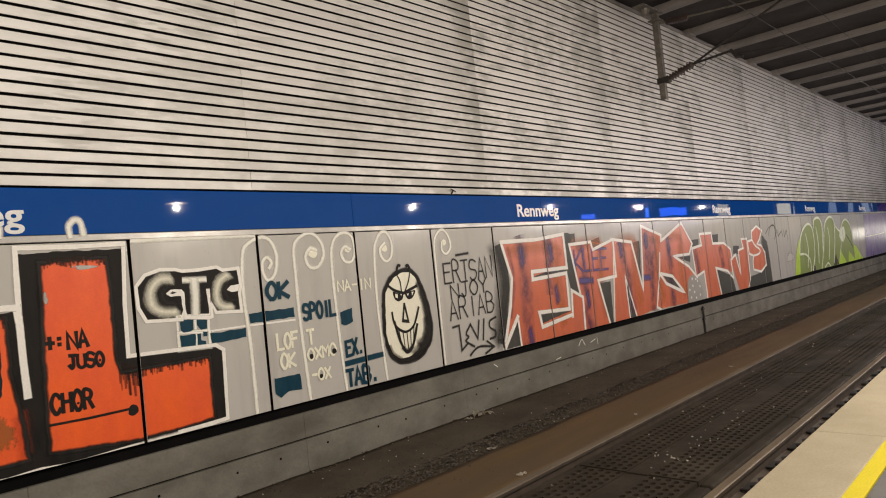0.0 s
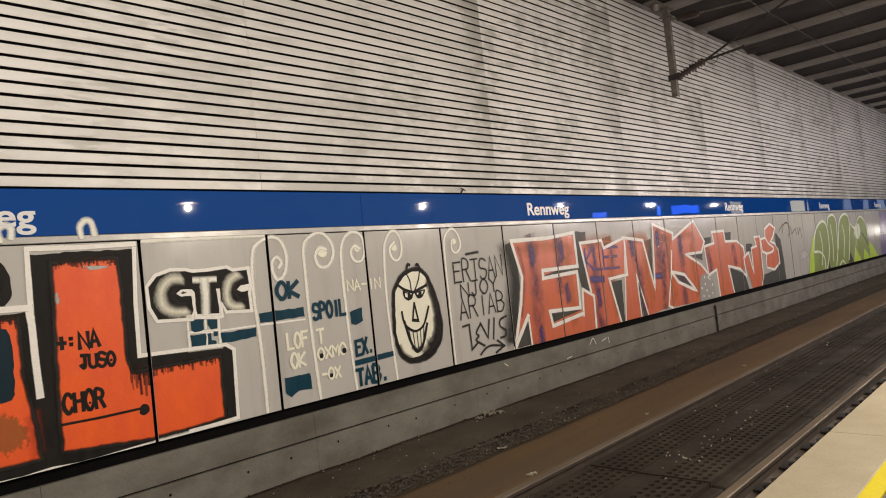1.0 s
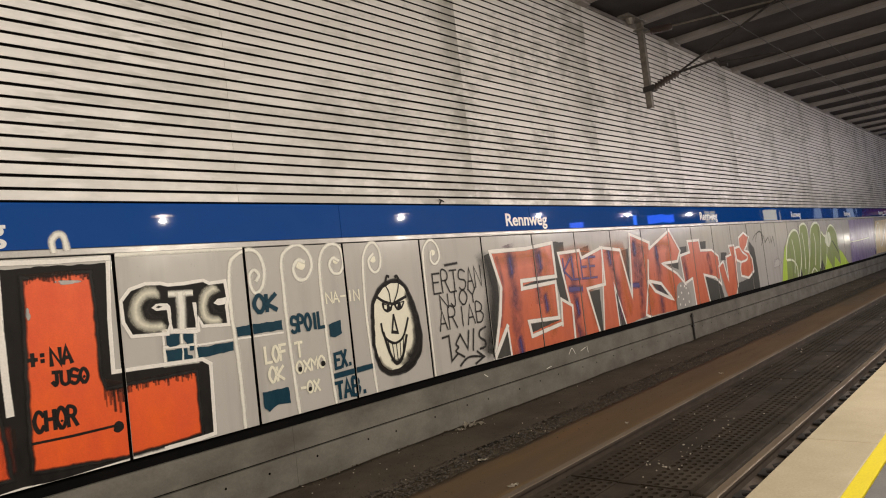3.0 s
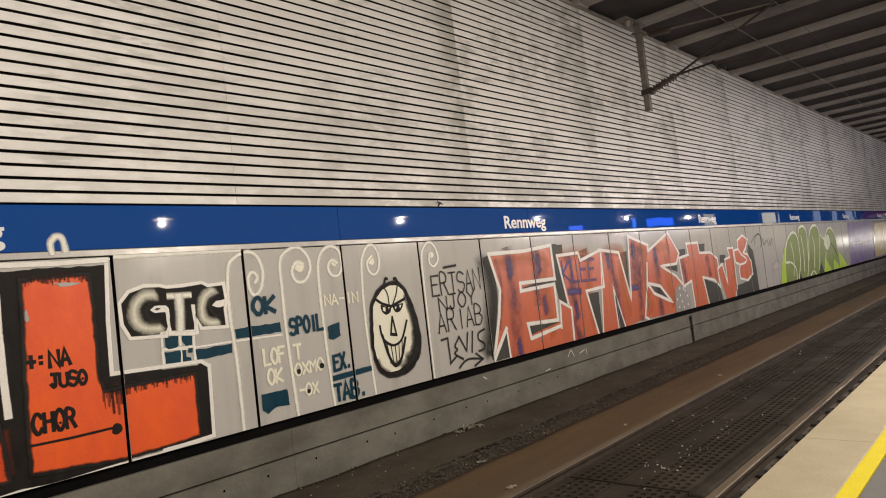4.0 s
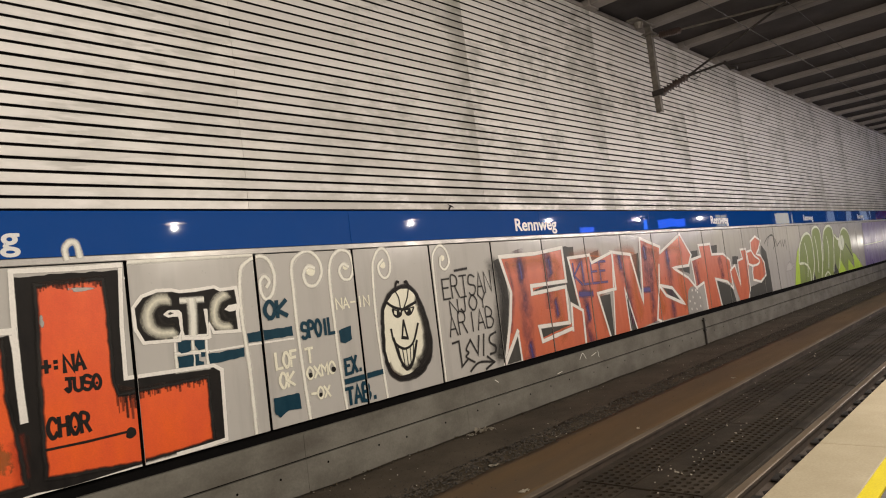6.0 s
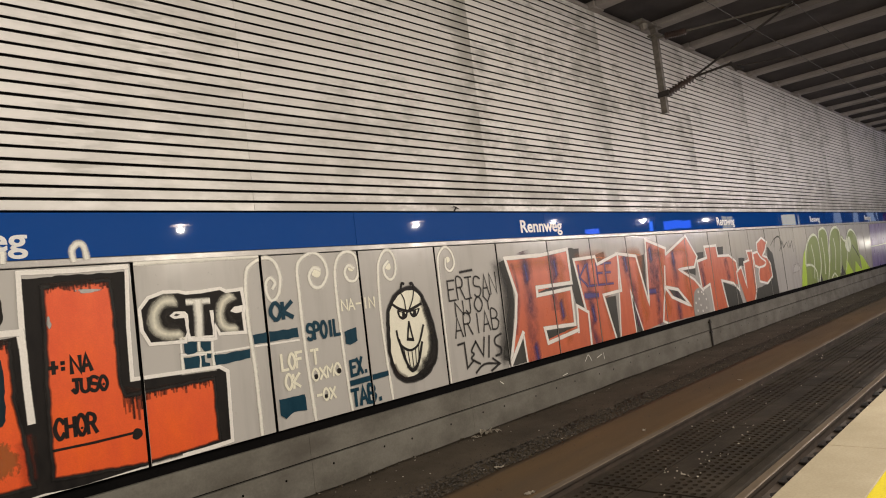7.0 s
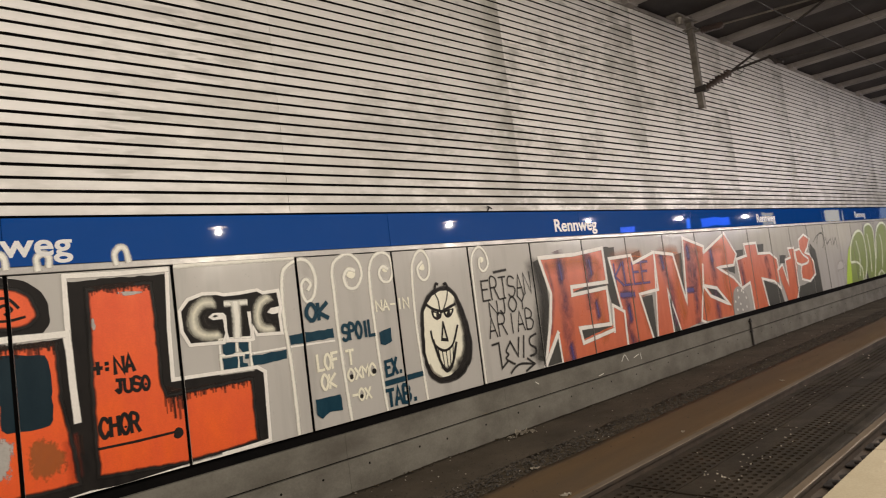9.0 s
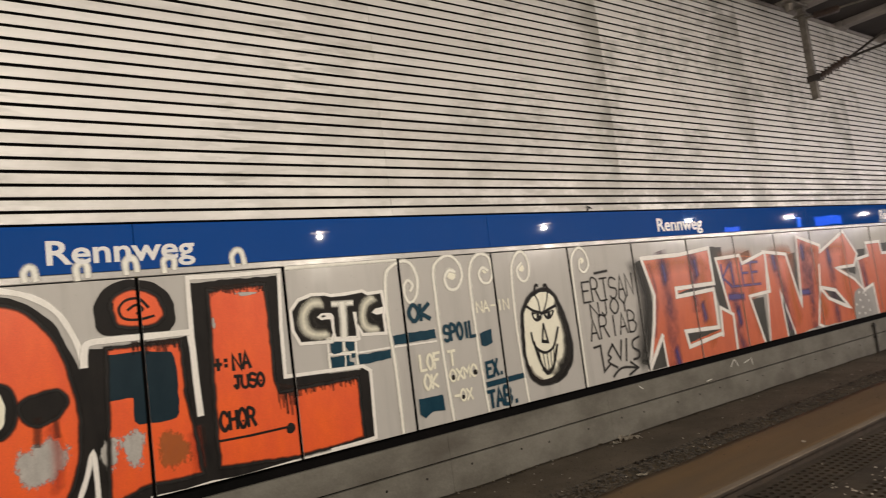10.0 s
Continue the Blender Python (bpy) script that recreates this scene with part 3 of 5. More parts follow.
post = bmesh.new()
add_box(post, (-0.055, -0.06, -1.78), (0.055, -0.045, 0.10), 0.003)
add_box(post, (-0.055, 0.045, -1.78), (0.055, 0.06, 0.10), 0.003)
add_box(post, (-0.055, -0.05, -1.78), (-0.040, 0.05, 0.10), 0.002)
part("post", finish("post", post, M_GALV), hanger)
plate = bmesh.new()
add_box(plate, (-0.75, -0.12, 0.0), (0.12, 0.12, 0.03), 0.006)
add_box(plate, (-0.12, -0.12, -0.16), (0.12, 0.12, -0.13), 0.006)
add_tube(plate, (-0.45, 0.0, 0.0), (-0.45, 0.0, -0.12), 0.10, 0.06)
part("bracket", finish("bracket", plate, M_GALV), hanger)
part("insulator", finish("insulator", insulator(bmesh.new(), local(-0.58, 5.22), local(-1.12, 5.38), 0.085), M_CERAMIC), hanger, "ribbed brown insulator")
part("insulator", finish("insulator", insulator(bmesh.new(), local(-0.68, 6.37), local(-1.12, 6.32), 0.075), M_CERAMIC), hanger, "ribbed brown insulator")
part("arm", finish("arm", add_tube(bmesh.new(), local(-1.12, 5.38), local(-3.05, 6.15), 0.022), M_DARKMETAL), hanger)
part("arm", finish("arm", add_tube(bmesh.new(), local(-0.50, 6.39), local(-3.05, 6.14), 0.020), M_GALV), hanger)
low = bmesh.new()
add_tube(low, local(-1.12, 5.38), local(-1.88, 5.42), 0.024)
add_tube(low, local(-1.84, 5.44), local(-1.95, 5.26), 0.030)
add_tube(low, local(-1.92, 5.28), local(-2.06, 5.25), 0.022)
add_tube(low, local(-1.95, 5.34), local(-2.93, 5.21), 0.010)
part("steady_arm", finish("steady_arm", low, M_DARKMETAL), hanger)
clampb = bmesh.new()
add_box(clampb, local(-0.62, 5.16, -0.09), local(-0.38, 5.27, 0.09), 0.008)
part("clamp", finish("clamp", clampb, M_DARKMETAL), hanger)
loop = bmesh.new()
for i in range(10):
    a, b = i * math.pi / 10, (i + 1) * math.pi / 10
    add_tube(loop, local(-1.15 - 0.11 * (1 - math.cos(a)), 5.37 - 0.09 * math.sin(a)), local(-1.15 - 0.11 * (1 - math.cos(b)), 5.37 - 0.09 * math.sin(b)), 0.006, seg=6)
part("earth_lead", finish("earth_lead", loop, M_DARKMETAL), hanger)

def wire(name, y, z, sag, r, label):
    bm = bmesh.new()
    n = 40
    pts = [(X0 + (X1 - X0) * i / n, y, z - sag * abs(math.sin(math.pi * (X0 + (X1 - X0) * i / n - 12) / 30))) for i in range(n + 1)]
    for a, b in zip(pts, pts[1:]):
        add_tube(bm, a, b, r, seg=6)
    return tagged(new(name, finish(name, bm, M_DARKMETAL)), label, "wire")


wire("contact_wire", -2.92, 5.30, 0.0, 0.0065, "thin overhead contact wire along the track")
wire("carrier_wire", -3.05, 6.16, 0.25, 0.005, "thin carrier wire above the contact wire")


# ---- graffiti: flat coats of paint on the panels, broken at the panel joints ----
def paint(name, base, second, rough=0.4, scale=6.0, soft=False, thin=1.0, ragged=False, blotch=False, mist=False):
    """Sprayed paint: uneven cover, drips, and for soft strokes an edge that fades out in specks."""
    m, nt, b = material(name)
    cloud = noise_of(nt, scale, 5.0, 0.65, (1.6, 1, 0.6))
    c = mix(nt, ramp(nt, cloud, [(0.35, grey(0)), (0.72, grey(1))]), base, second)
    speck = noise_of(nt, 90.0, 2.0, 0.6)
    c = mix(nt, 0.3, c, ramp(nt, speck, [(0.3, grey(0.6)), (0.7, grey(1.0))]), "MULTIPLY")
    nt.links.new(c, b.inputs["Base Color"])
    nt.links.new(ramp(nt, cloud, [(0.3, grey(rough - 0.08)), (0.8, grey(rough + 0.15))]), b.inputs["Roughness"])
    uv = nt.nodes.new("ShaderNodeUVMap")
    sep = nt.nodes.new("ShaderNodeSeparateXYZ")
    nt.links.new(uv.outputs["UV"], sep.inputs["Vector"])
    wob = nt.nodes.new("ShaderNodeMath")
    wob.operation = "MULTIPLY_ADD"
    wob.inputs[1].default_value = 1.5 if ragged else 0.55 if soft else 0.35
    nt.links.new(noise_of(nt, 14.0, 5.0, 0.7, (1, 1, 0.6)) if ragged else noise_of(nt, 28.0, 4.0, 0.7), wob.inputs[0])
    nt.links.new(sep.outputs["Y"], wob.inputs[2])
    lo, hi = (0.15, 1.22) if mist else (1.36, 1.50) if ragged else (0.55, 1.30) if soft else (0.92, 1.22)
    fit_range = nt.nodes.new("ShaderNodeMapRange")
    fit_range.inputs["From Min"].default_value, fit_range.inputs["From Max"].default_value = lo, hi
    fit_range.inputs["To Min"].default_value, fit_range.inputs["To Max"].default_value = thin, 0.0
    nt.links.new(wob.outputs[0], fit_range.inputs["Value"])
    nt.links.new(fit_range.outputs["Result"], b.inputs["Alpha"])
    if blotch:
        spot = ramp(nt, noise_of(nt, 3.2, 5.0, 0.7, (1.6, 1, 1)), [(0.36, grey(0.12)), (0.62, grey(1))])
        both = nt.nodes.new("ShaderNodeMath")
        both.operation = "MULTIPLY"
        nt.links.new(fit_range.outputs["Result"], both.inputs[0])
        nt.links.new(spot, both.inputs[1])
        nt.links.new(both.outputs[0], b.inputs["Alpha"])
    if max(base) < 0.1:
        b.inputs["Specular IOR Level"].default_value = 0.18
    return m


PAINTS = {
    "black": paint("black_spray", (0.009, 0.0075, 0.007), (0.019, 0.016, 0.014), 0.55),
    "blackspray": paint("thin_black_spray", (0.015, 0.013, 0.012), (0.03, 0.027, 0.024), 0.5, soft=True, thin=0.95),
    "faintblack": paint("faint_black_spray", (0.03, 0.02, 0.016), (0.06, 0.03, 0.022), 0.5, soft=True, thin=0.55),
    "blackmist": paint("black_mist", (0.02, 0.018, 0.016), (0.035, 0.03, 0.026), 0.5, soft=True, thin=0.98, mist=True),
    "creammist": paint("cream_mist", (0.88, 0.85, 0.70), (0.82, 0.79, 0.64), 0.5, soft=True, thin=1.0, mist=True),
    "navymist": paint("navy_mist", (0.05, 0.035, 0.16), (0.07, 0.045, 0.18), 0.45, soft=True, thin=0.95, mist=True),
    "softcharcoal": paint("thin_charcoal_spray", (0.045, 0.043, 0.038), (0.07, 0.066, 0.058), 0.5, soft=True, thin=0.9, mist=True),
    "amber": paint("thin_amber_spray", (0.66, 0.20, 0.03), (0.60, 0.15, 0.03), 0.45, 5, soft=True, thin=0.6, mist=True),
    "deepred": paint("thin_red_spray", (0.50, 0.05, 0.016), (0.42, 0.04, 0.014), 0.45, 5, soft=True, thin=0.5, mist=True),
    "orange": paint("orange_spray", (0.90, 0.128, 0.021), (0.76, 0.084, 0.016), 0.42, 2.2),
    "rustorange": paint("rusty_orange_spray", (0.40, 0.13, 0.02), (0.28, 0.12, 0.03), 0.5, 18, thin=0.6, ragged=True),
    "white": paint("white_spray", (0.88, 0.85, 0.79), (0.80, 0.77, 0.71), 0.45),
    "cream": paint("cream_spray", (0.88, 0.85, 0.69), (0.80, 0.77, 0.62), 0.45),
    "haze": paint("thin_cream_spray", (0.88, 0.86, 0.77), (0.82, 0.80, 0.71), 0.5, soft=True, thin=1.0),
    "teal": paint("teal_spray", (0.004, 0.036, 0.062), (0.008, 0.050, 0.080), 0.45, 9),
    "darkteal": paint("dark_teal_overpaint", (0.007, 0.020, 0.030), (0.010, 0.027, 0.038), 0.45, 4),
    "patch": paint("grey_overpaint", (0.40, 0.38, 0.35), (0.52, 0.50, 0.46), 0.5, 14, thin=0.95, ragged=True),
    "greycoat": paint("plain_grey_coat", (0.30, 0.285, 0.26), (0.36, 0.34, 0.31), 0.5, 6),
    "charcoal": paint("charcoal_spray", (0.050, 0.049, 0.042), (0.075, 0.072, 0.062), 0.45, 4),
    "red": paint("brick_red_spray", (0.66, 0.165, 0.076), (0.56, 0.125, 0.058), 0.34, 3),
    "violet": paint("violet_spray", (0.10, 0.040, 0.10), (0.16, 0.05, 0.08), 0.45, 9, soft=True, thin=0.95, blotch=True, mist=True),
    "navy": paint("navy_spray", (0.055, 0.04, 0.20), (0.08, 0.05, 0.22), 0.45, 6, soft=True, thin=0.9),
    "olive": paint("olive_spray", (0.20, 0.26, 0.06), (0.27, 0.34, 0.10), 0.4, 4),
    "lime": paint("lime_spray", (0.50, 0.70, 0.06), (0.42, 0.60, 0.05), 0.4, 4),
    "paleline": paint("pale_green_spray", (0.78, 0.82, 0.64), (0.66, 0.71, 0.52), 0.4, 6),
    "purple": paint("purple_spray", (0.19, 0.14, 0.34), (0.13, 0.09, 0.24), 0.32, 1.5),
    "ochre": paint("ochre_spray", (0.62, 0.40, 0.10), (0.5, 0.42, 0.25), 0.35, 2.5),
}
ART_Y = {}


def mural(name, label, y):
    ob = empty(name, pose(0, 0, 0), label, "graffiti", "graffiti on the panels")
    ART_Y[ob.name] = y
    return ob


ROUGHNESS = 0.011     # how far a sprayed edge strays


def smooth_path(pts, closed, n=6):
    out, m = [], len(pts)
    for i in range(m if closed else m - 1):
        if closed:
            p = [Vector(pts[(i + d) % m]) for d in (-1, 0, 1, 2)]
        else:
            p = [Vector(pts[min(max(i + d, 0), m - 1)]) for d in (-1, 0, 1, 2)]
        for k in range(n):
            t = k / n
            out.append(0.5 * ((2 * p[1]) + (p[2] - p[0]) * t + (2 * p[0] - 5 * p[1] + 4 * p[2] - p[3]) * t * t + (3 * p[1] - p[0] - 3 * p[2] + p[3]) * t ** 3))
    if not closed:
        out.append(Vector(pts[-1]))
    return out


def cut_at_joints(bm, gap=0.0160):
    """Remove the paint that would bridge the joints between panels."""
    xs = [v.co.x for v in bm.verts]
    for k in range(math.floor(min(xs) / W), math.ceil(max(xs) / W) + 1):
        for side in (-gap, gap):
            bmesh.ops.bisect_plane(bm, geom=list(bm.verts) + list(bm.edges) + list(bm.faces), plane_co=(k * W + side, 0, 0), plane_no=(1, 0, 0), dist=1e-5)
        gone = [f for f in bm.faces if abs(f.calc_center_median().x - k * W) < gap]
        if gone:
            bmesh.ops.delete(bm, geom=gone, context="FACES")
    if any(v.co.z < ZB + 0.004 for v in bm.verts):
        bmesh.ops.bisect_plane(bm, geom=list(bm.verts) + list(bm.edges) + list(bm.faces), plane_co=(0, 0, ZB + 0.004), plane_no=(0, 0, -1), clear_outer=True)


def coat(parent, name, colour, bm):
    if ART_Y[parent.name] > -0.04:
        cut_at_joints(bm)
    if not bm.faces:
        return None
    return part(name, finish(name, bm, PAINTS[colour]), parent)


def depth_of(parent, layer):
    coat.count = (coat.count + 1) % 40
    return ART_Y[parent.name] - 0.0014 * layer - 0.00002 * coat.count


coat.count = 0


def fill(parent, name, colour, layer, pts, smooth=False, rim_colour="", rim_width=0.035):
    y = depth_of(parent, layer)
    pts = smooth_path(pts, True) if smooth else [Vector(p) for p in pts]
    bm = bmesh.new()
    bm.loops.layers.uv.new("UVMap")
    rim = []
    for i, p in enumerate(pts):
        q = pts[(i + 1) % len(pts)]
        n = max(1, int((q - p).length / 0.035))
        for k in range(n):
            r = p + (q - p) * (k / n)
            wob = Vector((noise.noise(Vector((r.x * 13, r.y * 13, 1.5))), noise.noise(Vector((r.x * 13, r.y * 13, 7.5))))) * ROUGHNESS
            rim.append(r + wob)
    pts = rim
    f = bm.faces.new([bm.verts.new((p[0], y, p[1])) for p in pts])
    f.normal_update()
    if f.normal.y > 0:
        f.normal_flip()
    bmesh.ops.triangulate(bm, faces=[f])
    ob = coat(parent, name, colour, bm)
    if rim_colour:
        # mist of the neighbouring colour along the edge
        bm = bmesh.new()
        bm.loops.layers.uv.new("UVMap")
        ribbon(bm, [pts[i % len(pts)] for i in range(0, len(pts) + 2)], rim_width * 1.5, depth_of(parent, layer + 0.5), layer)
        coat(parent, "mist", rim_colour, bm)
    return ob


def blob(parent, name, colour, layer, pts):
    """A dabbed patch whose cover breaks up towards its rim."""
    y = depth_of(parent, layer)
    rim = smooth_path(pts, True)
    bm = bmesh.new()
    uv = bm.loops.layers.uv.new("UVMap")
    mid = bm.verts.new((sum(p.x for p in rim) / len(rim), y, sum(p.y for p in rim) / len(rim)))
    ring = [bm.verts.new((p.x, y, p.y)) for p in rim]
    for i, v in enumerate(ring):
        f = bm.faces.new((mid, v, ring[(i + 1) % len(ring)]))
        f.normal_update()
        if f.normal.y > 0:
            f.normal_flip()
        for l in f.loops:
            l[uv].uv = (0.5, 0.0 if l.vert is mid else 1.0)
    return coat(parent, name, colour, bm)


def ribbon(bm, pts, width, y, seed, taper=False):
    """A stroke of even width with mitred corners and a slightly unsteady hand."""
    uv = bm.loops.layers.uv.verify()
    pts = [Vector(p) for p in pts]
    a = pts[0] - (pts[1] - pts[0]).normalized() * width * 0.3
    b = pts[-1] + (pts[-1] - pts[-2]).normalized() * width * 0.3
    pts = [a] + pts[1:-1] + [b]
    rows = []
    for i, p in enumerate(pts):
        d0 = (p - pts[i - 1]).normalized() if i else (pts[1] - p).normalized()
        d1 = (pts[i + 1] - p).normalized() if i < len(pts) - 1 else d0
        n0, n1 = Vector((-d0.y, d0.x)), Vector((-d1.y, d1.x))
        n = n0 + n1
        n = n.normalized() if n.length > 0.2 else n0
        w = width * 0.5 / max(0.5, n.dot(n0)) * (1 + 0.16 * noise.noise(Vector((p.x * 9, p.y * 9, seed))))
        lift = y - 0.00003 * i
        rows.append([bm.verts.new((q.x, lift, q.y)) for q in (p + n * w, p, p - n * w)])
    for r, s in zip(rows, rows[1:]):
        for j in (0, 1):
            f = bm.faces.new((r[j], s[j], s[j + 1], r[j + 1]))
            f.normal_update()
            vs = {r[0]: 1.0, s[0]: 1.0, r[1]: 0.0, s[1]: 0.0, r[2]: 1.0, s[2]: 1.0}
            if taper:
                vs.update({v: 1.0 for end in (rows[0], rows[-1]) for v in end})
            for l in f.loops:
                l[uv].uv = (0.5, vs[l.vert])
            if f.normal.y > 0:
                f.normal_flip()


SOFT = ("blackmist", "creammist", "navymist", "haze", "blackspray", "violet", "navy", "faintblack", "softcharcoal", "amber", "deepred")


def line(parent, name, colour, layer, width, pts, smooth=False):
    bm = bmesh.new()
    bm.loops.layers.uv.new("UVMap")
    if not smooth:
        pts = [Vector(p) for p in pts]
        dense = []
        for p, q in zip(pts, pts[1:]):
            n = max(1, int((q - p).length / 0.12))
            dense += [p + (q - p) * (k / n) for k in range(n)]
        pts = dense + [pts[-1]]
    ribbon(bm, smooth_path(pts, False) if smooth else pts, width * (1.5 if colour in SOFT else 1.2), depth_of(parent, layer), layer, "mist" in colour or colour in ("amber", "deepred", "softcharcoal"))
    return coat(parent, name, colour, bm)


def dot(parent, name, colour, layer, size, at):
    pts = [(at[0] + 0.5 * size * math.cos(k * math.pi / 5) * (1 + 0.1 * math.sin(k * 2.3)), at[1] + 0.5 * size * math.sin(k * math.pi / 5)) for k in range(10)]
    return fill(parent, name, colour, layer, pts, True)


def drips(parent, name, colour, layer, a, b, n, length, seed):
    """Short runs of paint hanging from an edge."""
    rng = random.Random(seed)
    for k in range(n):
        t = (k + rng.random()) / n
        x, z = a[0] + (b[0] - a[0]) * t, a[1] + (b[1] - a[1]) * t
        line(parent, name, colour, layer, rng.uniform(0.008, 0.022), [(x, z + 0.02), (x + rng.uniform(-0.006, 0.006), z - length * rng.uniform(0.25, 1.0) ** 1.5)])


# hand lettering: strokes on a grid of 0 to 9
STROKES = {
    "A": "00 49 90|23 73", "B": "00 09 59 87 65 05|55 93 60 00", "C": "97 69 39 06 03 30 60 92", "E": "90 00 09 99|05 75", "F": "00 09 99|05 75",
    "H": "00 09|90 99|05 95", "I": "50 59", "J": "29 99|69 62 40 12", "K": "00 09|99 04 90", "L": "09 00 90", "M": "00 09 54 99 90", "N": "00 09 90 99",
    "O": "30 60 93 96 69 39 06 03 30", "P": "00 09 69 87 65 05", "R": "00 09 69 87 65 05|45 90", "S": "98 69 29 07 15 84 92 60 20 01", "T": "09 99|59 50",
    "U": "09 02 30 60 92 99", "V": "09 50 99", "X": "00 99|09 90", "Y": "09 55 99|55 50", "-": "15 85", ".": "40 41", "+": "05 95|51 59", ":": "43 44|47 48",
}


def lettering(parent, name, colour, layer, width, text, a, b, height):
    """Sprayed capitals whose feet run from a to b."""
    step = ((b[0] - a[0]) / len(text), (b[1] - a[1]) / len(text))
    for i, ch in enumerate(text):
        bm = bmesh.new()
        bm.loops.layers.uv.new("UVMap")
        y = depth_of(parent, layer)
        up = 1 + 0.10 * noise.noise(Vector((i * 1.7, a[0], a[1])))
        for si, s in enumerate(STROKES[ch].split("|")):
            pts = [(a[0] + step[0] * (i + 0.08 + int(p[0]) / 9 * 0.78), a[1] + step[1] * (i + int(p[0]) / 9 * 0.8) + height * up * int(p[1]) / 9) for p in s.split()]
            ribbon(bm, smooth_path(pts, False, 4) if ch in "CJOSUBPR" else pts, width * 1.15, y - 0.0005 * si, i)
        coat(parent, name, colour, bm)


art = mural("graffiti_letters", "orange block letters with black shadow and white outline", -0.034)
fill(art, "letter", "black", 0, [(-1.496, 2.239), (-1.234, 2.326), (-0.960, 2.316), (-0.818, 2.260), (-0.641, 2.101), (-0.558, 1.916), (-0.476, 1.683), (-0.462, 1.329), (-0.487, 0.988), (-0.544, 0.737), (-0.633, 0.559), (-0.927, 0.522), (-1.567, 0.716)], True)
fill(art, "letter_face", "orange", 1, [(-1.469, 2.157), (-1.239, 2.252), (-0.964, 2.253), (-0.822, 2.195), (-0.701, 2.064), (-0.583, 1.831), (-0.524, 1.559), (-0.492, 1.292), (-0.518, 0.995), (-0.601, 0.751), (-0.741, 0.611), (-1.534, 0.780)], True, rim_colour="blackspray")
fill(art, "eye_patch", "black", 2, [(-0.896, 1.477), (-0.846, 1.530), (-0.734, 1.566), (-0.639, 1.562), (-0.574, 1.503), (-0.592, 1.419), (-0.672, 1.349), (-0.768, 1.314), (-0.856, 1.365)], True, rim_colour="blackspray", rim_width=0.03)
fill(art, "eye_patch", "black", 2, [(-1.139, 1.495), (-1.086, 1.648), (-1.015, 1.669), (-0.933, 1.588), (-0.913, 1.439), (-0.948, 1.322), (-1.022, 1.268), (-1.104, 1.334)], True, rim_colour="blackspray", rim_width=0.03)
fill(art, "eye_patch", "cream", 3, [(-1.092, 1.474), (-1.054, 1.590), (-1.002, 1.593), (-0.982, 1.453), (-1.017, 1.336), (-1.069, 1.335)], True)
line(art, "outline", "white", 3, .045, [(-1.164, 2.393), (-0.921, 2.355), (-0.743, 2.287), (-0.599, 2.163), (-0.513, 1.998), (-0.464, 1.858), (-0.441, 1.722)], True)
fill(art, "letter", "black", 0, [(-0.470, 1.771), (-0.424, 1.844), (0.386, 1.854), (0.414, 1.641), (0.405, 1.184), (0.503, 1.046), (0.443, 0.573), (0.020, 0.578), (-0.522, 0.506), (-0.596, 0.548)])
fill(art, "letter_face", "orange", 1, [(-0.275, 1.841), (0.311, 1.819), (0.317, 1.367), (0.359, 1.064), (0.400, 0.677), (-0.060, 0.681), (-0.328, 0.602)], rim_colour="blackspray")
fill(art, "worn_patch", "darkteal", 2, [(-0.282, 1.780), (-0.083, 1.783), (0.112, 1.755), (0.225, 1.735), (0.247, 1.690), (0.256, 1.519), (0.246, 1.220), (0.215, 1.181), (0.124, 1.172), (-0.070, 1.186), (-0.100, 1.215), (-0.103, 1.412), (-0.310, 1.409)])
blob(art, "worn_patch", "patch", 2, [(-0.97, 1.12), (-0.87, 1.23), (-0.73, 1.25), (-0.56, 1.19), (-0.54, 1.02), (-0.64, 0.90), (-0.74, 0.80), (-0.91, 0.82), (-0.97, 0.95)])
blob(art, "worn_patch", "patch", 2, [(-0.36, 1.13), (-0.28, 1.20), (-0.22, 1.10), (-0.24, 0.90), (-0.33, 0.81), (-0.39, 0.94)])
blob(art, "worn_patch", "patch", 2, [(-0.24, 1.12), (-0.12, 1.21), (-0.02, 1.14), (-0.03, 0.85), (-0.14, 0.80), (-0.24, 0.98)])
blob(art, "worn_patch", "rustorange", 2, [(0.05, 1.10), (0.22, 1.13), (0.35, 0.93), (0.31, 0.75), (0.09, 0.73), (0.03, 0.92)])
line(art, "run", "deepred", 2, .09, [(-0.70, 1.30), (-0.66, 1.10), (-0.68, 0.80)], True)
line(art, "run", "faintblack", 2, .05, [(-0.78, 1.36), (-0.79, 1.18)])
line(art, "run", "faintblack", 2, .04, [(-0.66, 1.36), (-0.655, 1.22)])
line(art, "run", "deepred", 2, .10, [(0.35, 1.05), (0.36, 0.85), (0.37, 0.72)], True)
blob(art, "scuff", "patch", 2, [(0.60, 2.02), (0.63, 1.93), (0.60, 1.86), (0.57, 1.94)])
blob(art, "scuff", "patch", 2, [(0.80, 2.20), (0.93, 2.20), (1.06, 2.18), (0.95, 2.15), (0.83, 2.15)])
line(art, "outline", "white", 4, .05, [(-0.441, 1.722), (-0.428, 1.844), (-0.388, 1.897), (-0.215, 1.901), (0.087, 1.895), (0.365, 1.891)], True)
line(art, "outline", "white", 4, .05, [(0.390, 1.897), (0.402, 1.716), (0.406, 1.449), (0.418, 1.177)])
drips(art, "drip", "faintblack", 2, (-0.084, 1.842), (0.301, 1.815), 30, 0.081, 5)
drips(art, "drip", "faintblack", 2, (0.358, 1.050), (0.438, 1.034), 6, 0.364, 6)
